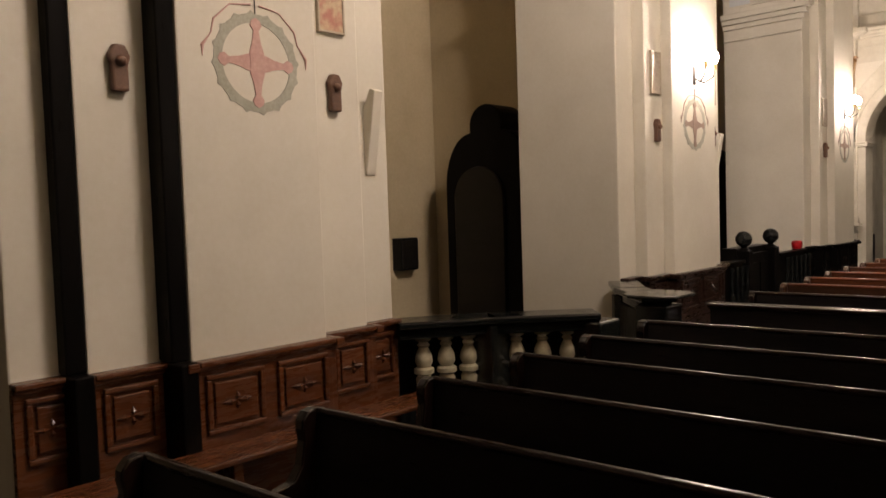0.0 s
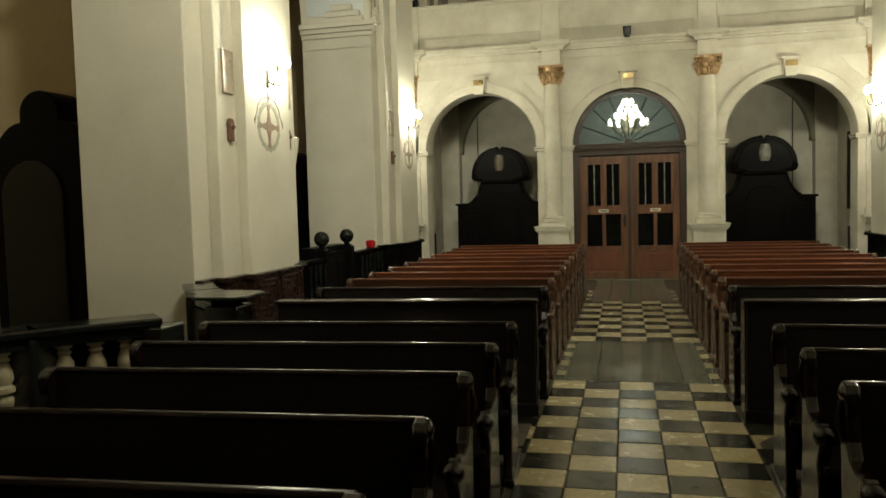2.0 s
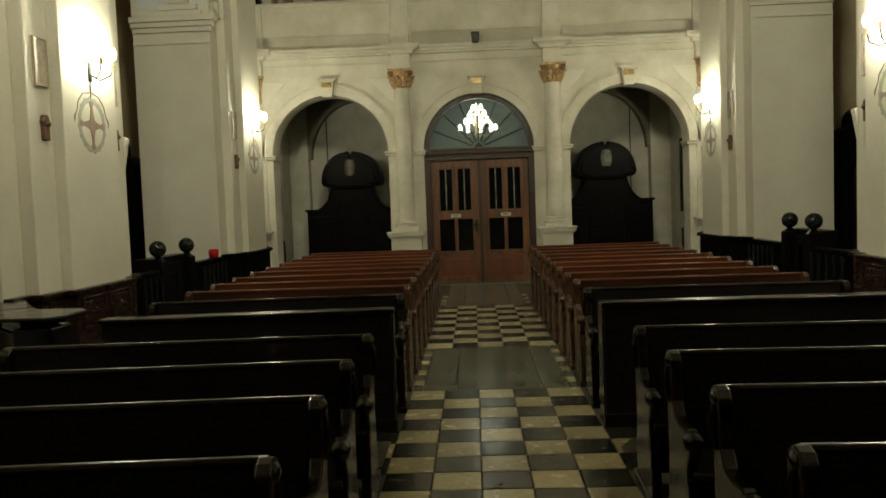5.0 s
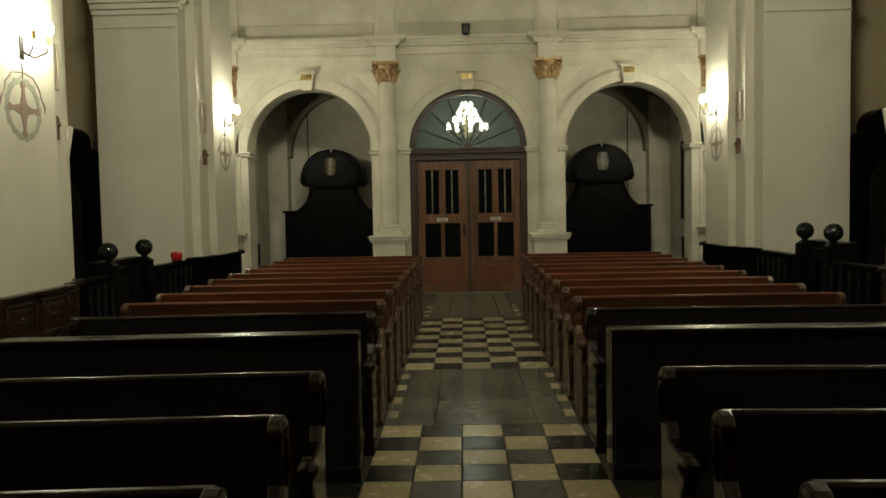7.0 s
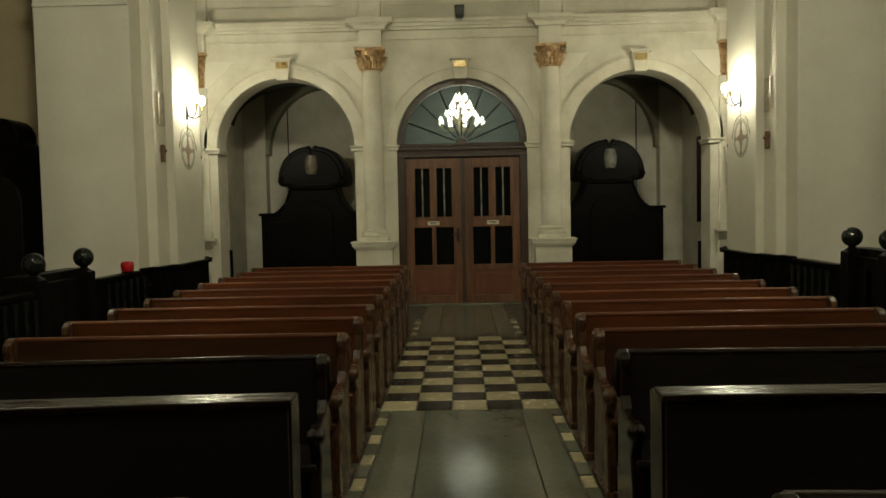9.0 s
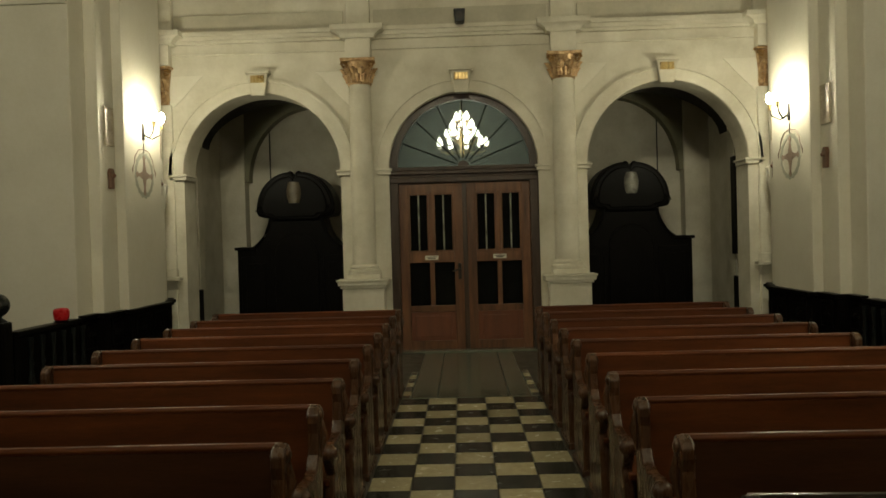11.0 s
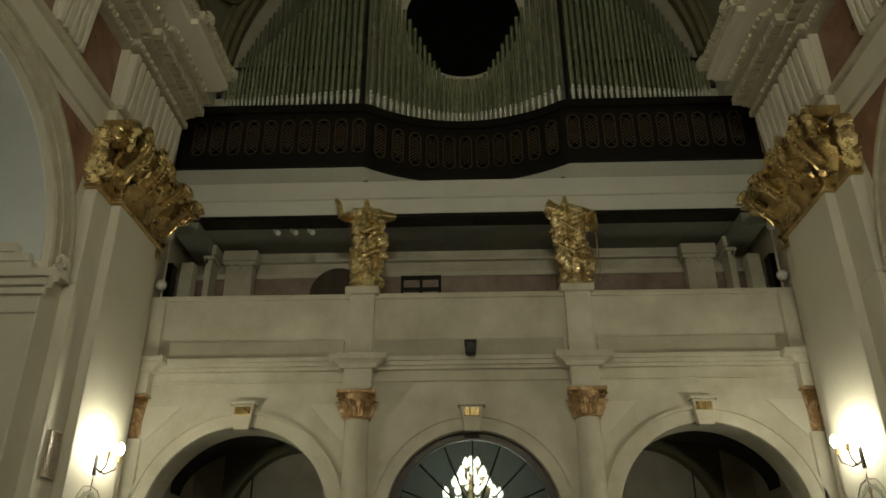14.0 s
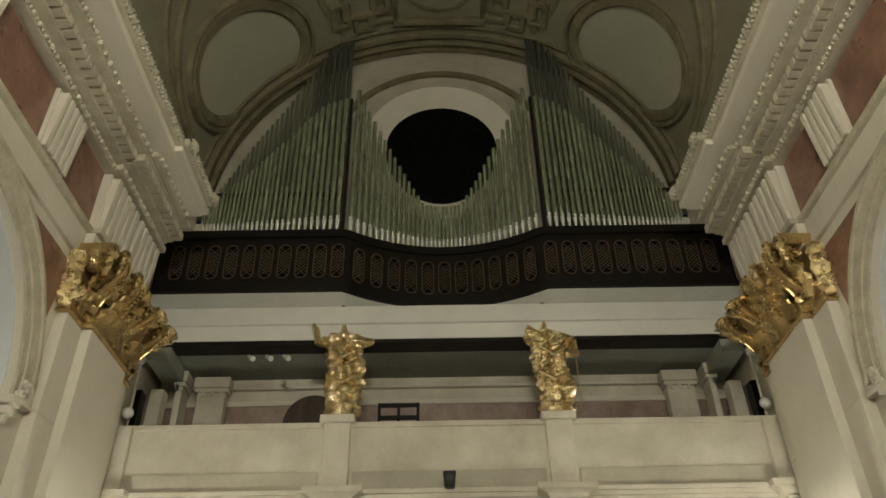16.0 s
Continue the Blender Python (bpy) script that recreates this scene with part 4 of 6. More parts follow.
# ---------------------------------------------------------------- rooms behind the three arches
for s, side in SIDES:
    structure("wall_porch_bay_" + side, box_s(bmesh.new(), s, 1.65, 4.62, 3.2, 3.5, 0, 4.85), PLASTER_OLD, "plaster back wall of the porch bay", "wall")
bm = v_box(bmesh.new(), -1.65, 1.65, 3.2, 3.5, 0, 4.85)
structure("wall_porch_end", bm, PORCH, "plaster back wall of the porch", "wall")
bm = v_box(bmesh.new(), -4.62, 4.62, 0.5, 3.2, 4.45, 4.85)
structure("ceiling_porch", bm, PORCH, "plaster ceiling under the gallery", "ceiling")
for s, side in SIDES:
    structure("wall_vestibule_" + side, box_s(bmesh.new(), s, 1.35, 1.5, 0.5, 3.2, 0, 4.45), PORCH, "vestibule wall coloured dark to keep the fanlight dim", "wall")
    bm = box_s(bmesh.new(), s, 1.504, 1.65, 0.5, 3.2, 0, 4.45)
    box_s(bm, s, 4.62, 4.9, 0.5, 3.2, 0, 4.45)
    structure("wall_porch_" + side, bm, PLASTER_OLD, "plaster side walls of the porch bay", "wall")
    bm = bmesh.new()
    box_s(bm, s, 4.35, 4.62, 0.85, 1.15, 0, 4.45)
    box_s(bm, s, 4.15, 4.62, 2.9, 3.2, 0, 4.45)
    structure("trim_porch_pilaster_" + side, bm, PLASTER_OLD, "flat plaster pilaster in the porch bay", "pilaster", bevel=0.008)
    pts = [(4.62, 3.45)] + [(3.05 + 1.57 * math.cos(radians(a)), 3.40 + 0.85 * math.sin(radians(a))) for a in range(6, 100, 6)] + [(2.80, 4.449), (4.62, 4.449)]
    structure("ceiling_stair_" + side, v_prism(bmesh.new(), mirror_x(pts, s), "y", 0.505, 2.3), WOOD_CASE, "dark curved piece across the outer top of the porch bay", "ceiling", smooth=True)
    bm = bmesh.new()
    rim = [(2.86 + 1.22 * math.cos(radians(a)), 2.90 + 1.38 * math.sin(radians(a))) for a in range(0, 181, 6)]
    for (u0, v0), (u1, v1) in zip(rim, rim[1:]):
        v_prism(bm, mirror_x([(u0, v0), (u1, v1), (u1, 4.449), (u0, 4.449)], s), "y", 2.95, 3.199)
    box_s(bm, s, 4.08, 4.149, 2.95, 3.199, 2.9, 4.449)
    # the dark VAULT tone stands for the shade under this bay's vault
    structure("ceiling_bay_vault_" + side, bm, VAULT, "grey-green vault over the porch bay, darkened for shade", "ceiling")
    if s > 0:
        tagged(finish("hanging_board", box_s(bmesh.new(), s, 4.27, 4.32, 0.56, 0.80, 1.35, 2.9), WOOD_BLACK, bevel=0.01), "dark wooden board on the porch wall beside the arch", "board", "hanging boards")
    structure("trim_porch_dado_" + side, box_s(bmesh.new(), s, 4.30, 4.36, 0.52, 0.84, 0, 1.0), WOOD_BLACK, "low dark panel beside the arch", "panel", bevel=0.01)
    bm = v_tube(bmesh.new(), [(s * 3.72, 3.17, 1.2), (s * 3.72, 3.17, 4.3)], 0.012, 6)
    tagged(finish("wall_cable", bm, IRON), "thin dark cable running up the porch wall", "cable")


def confessional(cx, cy, sign):
    """Dark carved confessional: body with sloping shoulders, a mushroom-shaped pediment."""
    con = thing("confessional", "large black carved wooden confessional with a scrolled top", "confessional", "confessionals")
    con.location = (cx, cy, 0)
    half = [(1.04, 0), (1.04, 1.64), (0.74, 1.66), (0.66, 1.71), (0.58, 1.80), (0.51, 1.92), (0.46, 2.05), (0.44, 2.14)]
    part("body", v_prism(bmesh.new(), half + [(-u, v) for u, v in half[::-1]], "y", 0, 0.85), WOOD_BLACK, con, bevel=0.015)
    lobe = [(0.42, 2.10), (0.47, 2.16), (0.56, 2.165), (0.645, 2.19), (0.675, 2.24)]
    lobe += [(0.09 + 0.59 * math.cos(radians(a)), 2.30 + 0.645 * math.sin(radians(a))) for a in range(0, 91, 9)] + [(0.04, 2.92), (0.0, 2.86)]
    for k, (grow, y0, y1) in enumerate(((1.0, -0.02, 0.70), (0.94, -0.09, -0.018), (0.82, -0.13, -0.088))):
        pts = [(u * grow, 2.45 + (v - 2.45) * grow) for u, v in lobe]
        part("pediment" if k == 0 else "pediment_moulding", v_prism(bmesh.new(), pts + [(-u, v) for u, v in pts[-2::-1]], "y", y0, y1), WOOD_BLACK, con, bevel=0.018)
    for d in (-1, 1):
        part("shoulder_moulding", v_box(bmesh.new(), *sorted((d * 0.70, d * 1.08)), -0.05, 0.87, 1.61, 1.665), WOOD_BLACK, con, bevel=0.014)
        path = [(d * (u + 0.01), -0.02, v) for u, v in half[2:]]
        part("shoulder_scroll", v_tube(bmesh.new(), path, 0.022, 8), WOOD_BLACK, con, smooth=True)
    for x0, x1 in ((-0.98, -0.46), (0.46, 0.98)):
        sp = part("side_panel", v_box(bmesh.new(), x0, x1, -0.02, 0.004, 0.25, 1.5), WOOD_BLACK, con, bevel=0.015)
        part("raised_field", v_box(bmesh.new(), x0 + 0.09, x1 - 0.09, -0.035, -0.018, 0.36, 1.38), WOOD_BLACK, sp, bevel=0.015)
    pts = arc(0, 1.5, 0.38, 0, 180, 14) + [(-0.38, 0.2), (0.38, 0.2)]
    part("arched_door", v_prism(bmesh.new(), pts, "y", -0.035, 0.004), WOOD_BLACK, con, bevel=0.012)
    bm = bmesh.new()
    rings = []
    for k in range(9):
        z = 2.40 + 0.36 * k / 8
        w = 0.125 * (1.0 - 0.3 * (abs(k - 4) / 4) ** 2)
        rings.append([bm.verts.new((w * math.sin(radians(a)), -0.13 - 0.07 * math.cos(radians(a)), z)) for a in range(-90, 91, 18)])
    for p, q in zip(rings, rings[1:]):
        for i in range(len(p) - 1):
            bm.faces.new((p[i], p[i + 1], q[i + 1], q[i]))
    bm.faces.new(rings[0][::-1])
    bm.faces.new(rings[-1])
    part("cartouche", bm, GREY_ENAMEL if sign > 0 else BROWN_ENAMEL, con, "shiny grey cartouche" if sign > 0 else "dull brown cartouche", smooth=True)
    for d in (-1, 1):
        bm = bmesh.new()
        volute(bm, Vector((d * 0.56, -0.10, 2.27)), Vector((d, 0, 0)), Vector((0, 0, 1)), 0.022, 0.10, 2, 20)
        part("volute", bm, WOOD_BLACK, con, smooth=True)
        part("top_curl", v_ball(bmesh.new(), d * 0.075, -0.03, 2.90, 0.06, 12), WOOD_BLACK, con, smooth=True)
    return con


confessional(-2.91, 1.6, -1)
confessional(2.84, 1.6, 1)

# chandelier hanging in the porch, seen through the fanlight
ch = thing("chandelier", "lit crystal chandelier with candle bulbs hanging in the porch", "chandelier")
ch.location = (0.0, 1.9, 3.58)
part("chain", v_tube(bmesh.new(), [(0, 0, 0.55), (0, 0, 0.9)], 0.012, 6), BRASS, ch)
part("stem", v_lathe(bmesh.new(), [(0.02, -0.45), (0.06, -0.40), (0.03, -0.3), (0.07, -0.15), (0.03, 0.0), (0.05, 0.2), (0.02, 0.55)], 0, 0, 12), BRASS, ch, smooth=True)
for ring, (num, r, z) in enumerate(((9, 0.42, -0.26), (8, 0.27, -0.10), (6, 0.19, 0.05), (4, 0.09, 0.20))):
    for j in range(num):
        a = 2 * math.pi * (j + 0.3 * ring) / num
        u = Vector((math.cos(a), math.sin(a), 0))
        arm = part("arm", v_tube(bmesh.new(), [Vector((0, 0, z - 0.02)), u * r * 0.5 + Vector((0, 0, z - 0.12)), u * r * 0.9 + Vector((0, 0, z - 0.09)), u * r + Vector((0, 0, z))], 0.010, 6), BRASS, ch)
        c = u * r
        part("bulb", v_lathe(bmesh.new(), [(0.014, z), (0.046, z + 0.04), (0.052, z + 0.08), (0.03, z + 0.13), (0.005, z + 0.17)], c.x, c.y, 10), CANDLE, arm, "lit candle bulb", smooth=True)
        part("drip_pan", v_lathe(bmesh.new(), [(0.02, z - 0.02), (0.05, z - 0.005), (0.05, z)], c.x, c.y, 10), BRASS, arm)

# ---------------------------------------------------------------- gallery and organ loft
structure("wall_gallery_back", v_box(bmesh.new(), -5.78, 5.78, 1.3, 1.6, 4.85, Z_CENTRE - 0.302), PLASTER_OLD, "white plaster back wall of the gallery", "wall")
structure("trim_gallery_marble", v_box(bmesh.new(), -4.62, 4.62, 1.27, 1.302, 5.0, 6.72), MARBLE_PINK, "veined pink marble dado at the back of the gallery", "dado")
bm = v_box(bmesh.new(), -4.62, 4.62, 1.24, 1.303, 6.72, 6.80)
v_box(bm, -4.62, 4.62, 1.22, 1.303, 7.0, 7.04)
structure("trim_gallery_moulding", bm, PLASTER, "plaster moulding along the gallery wall", "moulding", bevel=0.008)
for s, side in SIDES:
    for x0, x1, y0, z1 in ((3.42, 3.98, 0.98, 7.12), (4.06, 4.28, 0.85, 7.17)):
        pil = thing("gallery_pier", "short plaster pier with a moulded cap on the gallery", "pier", "gallery piers")
        part("shaft", box_s(bmesh.new(), s, x0 + 0.06, x1 - 0.06, y0 + 0.05, 1.22, 4.98, z1 - 0.25), PLASTER_OLD, pil, bevel=0.008)
        bm = box_s(bmesh.new(), s, x0 + 0.02, x1 - 0.02, y0 + 0.02, 1.22, z1 - 0.25, z1 - 0.18)
        box_s(bm, s, x0, x1, y0, 1.22, z1 - 0.18, z1)
        part("cap", bm, PLASTER_OLD, pil, bevel=0.01)
        for j in range(3):
            part("guttae", box_s(bmesh.new(), s, x0 + 0.1 + j * (x1 - x0 - 0.2) / 2.6, x0 + 0.14 + j * (x1 - x0 - 0.2) / 2.6, y0 + 0.005, y0 + 0.02, z1 - 0.33, z1 - 0.25), PLASTER_OLD, pil)
    structure("trim_loft_side_beam_" + side, box_s(bmesh.new(), s, 4.12, 4.46, 0.12, 1.22, 6.98, 7.198), LOFT_DIM, "side beam under the organ loft in shade-darkened grey-green", "beam", bevel=0.012)
    tagged(finish("gallery_doorway", box_s(bmesh.new(), s, 4.50, 4.615, 0.30, 0.52, 4.98, 6.6), WOOD_BLACK, bevel=0.01), "dark narrow panel at the end of the gallery", "door", "", "structure")
    structure("trim_gallery_post_" + side, box_s(bmesh.new(), s, 4.30, 4.50, 0.62, 0.84, 4.98, 6.75), PLASTER_OLD, "plain plaster post at the end of the gallery", "post", bevel=0.01)
    lamp = thing("globe_lamp", "small white globe lamp on a thin metal stem by the parapet", "lamp", "globe lamps")
    part("stem", v_tube(bmesh.new(), [(s * 4.52, 0.12, 5.9), (s * 4.52, 0.12, 7.0)], 0.018, 8), PLASTER_OLD, lamp)
    for z in (6.12, 6.95):
        part("globe", v_ball(bmesh.new(), s * 4.52, 0.05, z, 0.085, 16), WHITE_GLOBE, lamp, smooth=True)

bm = v_prism(bmesh.new(), [(0.08, 7.26), (0.02, 7.48), (-0.02, 7.48), (-0.02, 7.78), (1.3, 7.78), (1.3, 7.40), (0.42, 7.40), (0.42, 7.262), (0.40, 7.262), (0.40, 7.38), (0.10, 7.38), (0.10, 7.26)], "x", -4.62, 4.62)
structure("loft_beam", bm, LOFT, "pale painted organ loft beam", "beam", bevel=0.02)
structure("trim_loft_soffit", v_box(bmesh.new(), -4.62, 4.62, 0.42, 1.3, 7.20, 7.258), LOFT_DIM, "soffit of the loft in shade-darkened green-grey", "soffit")


def concave(x):
    """How far the loft front is drawn back at x."""
    return 0.56 * max(0.0, 1 - (x / 1.60) ** 2) ** 0.9


def front_strip(bm, y, z0, z1, deep, x_end=4.62, steps=74):
    xs = [-x_end + 2 * x_end * i / steps for i in range(steps + 1)]
    pts = [(x, y + concave(x)) for x in xs] + [(x, y + deep + concave(x)) for x in xs[::-1]]
    lo = [bm.verts.new((u, v, z0)) for u, v in pts]
    hi = [bm.verts.new((u, v, z1)) for u, v in pts]
    n = len(xs)
    for i in range(2 * n):
        k = (i + 1) % (2 * n)
        bm.faces.new((lo[i], lo[k], hi[k], hi[i]))
    for i in range(n - 1):
        bm.faces.new((lo[i], lo[2 * n - 1 - i], lo[2 * n - 2 - i], lo[i + 1]))
        bm.faces.new((hi[i], hi[i + 1], hi[2 * n - 2 - i], hi[2 * n - 1 - i]))
    return bm


# dark strip in place of the shadow in the recess behind the beam
structure("trim_loft_gap", v_box(bmesh.new(), -4.62, 4.62, 0.085, 0.415, 7.20, 7.258), WOOD_CASE, "dark strip put in for the shadow behind the loft beam", "soffit")
structure("trim_loft_step", front_strip(bmesh.new(), 0.07, 7.781, 8.10, 0.5), LOFT_STEP, "upper step of the organ loft, greyed for shade", "beam", smooth=True)

organ = thing("pipe_organ", "pipe organ with tin front pipes over a dark panelled wooden case", "organ")
part("case", front_strip(bmesh.new(), 0.05, 8.10, 9.22, 0.3), WOOD_CASE, organ, smooth=True)
part("top_moulding", front_strip(bmesh.new(), 0.0, 9.14, 9.24, 0.4), WOOD_CASE, organ, smooth=True)
part("bottom_moulding", front_strip(bmesh.new(), 0.015, 8.10, 8.19, 0.3), WOOD_CASE, organ, smooth=True)
part("pipe_rail", front_strip(bmesh.new(), 0.12, 9.24, 9.37, 0.2, 4.4), WOOD_CASE, organ, smooth=True)
part("wind_chest", v_box(bmesh.new(), -4.3, 4.3, 0.7, 1.25, 8.06, 9.2), WOOD_CASE, organ)


def grille(cx):
    """A slim round-ended pierced panel."""
    y = 0.05 + concave(cx)
    w, z0, z1 = 0.085, 8.36, 8.98
    dy = (concave(cx + 0.02) - concave(cx - 0.02)) / 0.04
    ang = math.atan(dy)
    pn = part("grille", v_prism(bmesh.new(), arc(0, z1 - w, w + 0.02, 0, 180, 10) + arc(0, z0 + w, w + 0.02, 180, 360, 10), "y", -0.012, 0.01), WOOD_BLACK, organ)
    pn.location, pn.rotation_euler = (cx, y, 0), (0, 0, ang)
    bm = bmesh.new()
    v_prism(bm, arc(0, z1 - w, w + 0.02, 0, 180, 10) + arc(0, z1 - w, w, 180, 0, 10), "y", -0.03, -0.008)
    v_prism(bm, arc(0, z0 + w, w + 0.02, 180, 360, 10) + arc(0, z0 + w, w, 360, 180, 10), "y", -0.03, -0.008)
    for d in (-1, 1):
        v_box(bm, *sorted((d * w, d * (w + 0.02))), -0.03, -0.008, z0 + w, z1 - w)
    for k in range(9):
        zc = z0 + 0.05 + k * (z1 - z0 - 0.1) / 8
        for d in (-1, 1):
            a, b = Vector((-d * w * 0.9, -0.018, zc - 0.075)), Vector((d * w * 0.9, -0.018, zc + 0.075))
            if a.z > z0 and b.z < z1:
                v_tube(bm, [a, b], 0.009, 4)
    part("lattice", bm, LATTICE, pn, "carved brown lattice")


for i in range(10):
    for s in (-1, 1):
        grille(s * (1.72 + i * 0.285))
for i in range(11):
    grille(-1.4 + i * 0.28)


def pipe(x, y, z0, length, r, mat, mouth=True):
    foot = max(0.17, r * 6.6)
    z0 += 0.12
    p = part("pipe", v_lathe(bmesh.new(), [(r, foot), (r, foot + length), (r * 0.86, foot + length), (r * 0.86, foot + length - 0.1)], 0, 0, 14), mat, organ, smooth=True)
    p.location = (x, y, z0)
    part("foot", v_lathe(bmesh.new(), [(r * 0.22, 0), (r * 0.35, 0.02), (r * 0.97, foot - 0.004)], 0, 0, 14), TIN_BRIGHT if mouth else mat, p, "bright pointed foot" if mouth else "", smooth=True)
    if mouth:
        part("mouth", v_prism(bmesh.new(), arc(0, foot + r * 1.1, r * 0.60, 0, 180, 8) + [(-r * 0.60, foot + r * 0.1), (r * 0.60, foot + r * 0.1)], "y", -r * 1.05, -r * 0.72), TIN_BRIGHT, p, "bright polished lip", bevel=0.004)


# side fields: pipes rising towards the middle, a darker row behind
for s in (-1, 1):
    x, i = 1.80, 0
    while x < 4.08:
        f = (x - 1.80) / 2.28
        r = 0.043 * (1 - f) + 0.022 * f
        top = float(np.interp(x, (1.8, 2.2, 2.6, 2.8, 3.4, 3.85, 4.1), (12.55, 12.35, 11.85, 11.55, 10.75, 10.2, 10.0)))
        pipe(s * x, 0.22, 9.24, top - 9.36 - max(0.17, r * 6.6), r, TIN)
        if x < 4.0:
            topb = float(np.interp(x, (1.8, 2.05, 2.29, 2.53, 2.92, 3.55, 3.95, 4.3), (14.68, 14.62, 14.3, 13.75, 12.85, 11.66, 10.76, 10.2)))
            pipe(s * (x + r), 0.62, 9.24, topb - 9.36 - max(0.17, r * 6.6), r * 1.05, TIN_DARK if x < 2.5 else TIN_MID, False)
        x += r * 2.62
        i += 1
# middle field along the drawn-back front
x, i = 0.0, 0
while x < 1.65:
    f = x / 1.65
    r = 0.027 + 0.016 * f
    low = 9.24
    top = 10.32 + 0.1 * f + 3.20 * max(0.0, f - 0.20) ** 1.05
    for s in ((-1, 1) if i else (1,)):
        pipe(s * x, 0.22 + concave(x), low, top - low - 0.12 - max(0.17, r * 6.6), r, TIN)
    x += r * 2.60
    i += 1
for s in (-1, 1):
    part("tower_post", v_box(bmesh.new(), s * 1.71 - 0.025, s * 1.71 + 0.025, 0.25, 0.32, 9.24, 12.6), WOOD_CASE, organ)
    part("rack_rail", v_box(bmesh.new(), *sorted((s * 1.75, s * 4.3)), 0.30, 0.34, 10.25, 10.32), WOOD_CASE, organ)

# end wall under the vault with the round window
O_Z, O_R = 12.46, 1.13


def oculus(r, a0, a1, n):
    """The window's outline: round above, drawn out below."""
    return [(u, v if v > O_Z else O_Z + (v - O_Z) * 1.32) for u, v in arc(0, O_Z, r, a0, a1, n)]


for s, side in SIDES:
    outer = arc(0, Z_CENTRE, R_VAULT + 0.02, 90, 0, 30) + [(R_VAULT + 0.02, Z_CENTRE - 0.3)]
    inner = oculus(O_R + 0.42, -90, 90, 30)
    pts = [(s * u, v) for u, v in outer + [(0.0, Z_CENTRE - 0.3)] + inner]
    v = v_prism(bmesh.new(), pts, "y", 1.3, 1.6)
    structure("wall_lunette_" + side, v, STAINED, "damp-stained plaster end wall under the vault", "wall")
bm = bmesh.new()
for i in range(48):
    a0, a1 = 360 * i / 48, 360 * (i + 1) / 48
    ring = []
    for r, y in ((O_R, 1.50), (O_R + 0.20, 1.43), (O_R + 0.419, 1.27), (O_R + 0.419, 1.59), (O_R, 1.59)):
        ring.append([Vector((u, y, v)) for u, v in oculus(r, a0, a1, 1)])
    for p, q in zip(ring, ring[1:]):
        bm.faces.new([bm.verts.new(v) for v in (p[0], p[1], q[1], q[0])])
bmesh.ops.remove_doubles(bm, verts=bm.verts, dist=0.0005)
structure("trim_oculus", bm, PLASTER, "pale splayed plaster reveal round the window", "moulding", smooth=True)
bm = bmesh.new()
v_prism(bm, arc(0, O_Z - 0.25, O_R + 0.98, 20, 160, 40) + arc(0, O_Z - 0.25, O_R + 1.10, 160, 20, 40), "y", 1.31, 1.22)
structure("trim_oculus_hood", bm, VAULT_MOULD, "stained hood moulding over the window", "moulding", smooth=True)
win = tagged(new("window_2"), "large round window, black at night", "window", "", "structure")
part("pane", v_prism(bmesh.new(), oculus(O_R + 0.02, 0, 351, 39), "y", 1.52, 1.56), VOID, win)


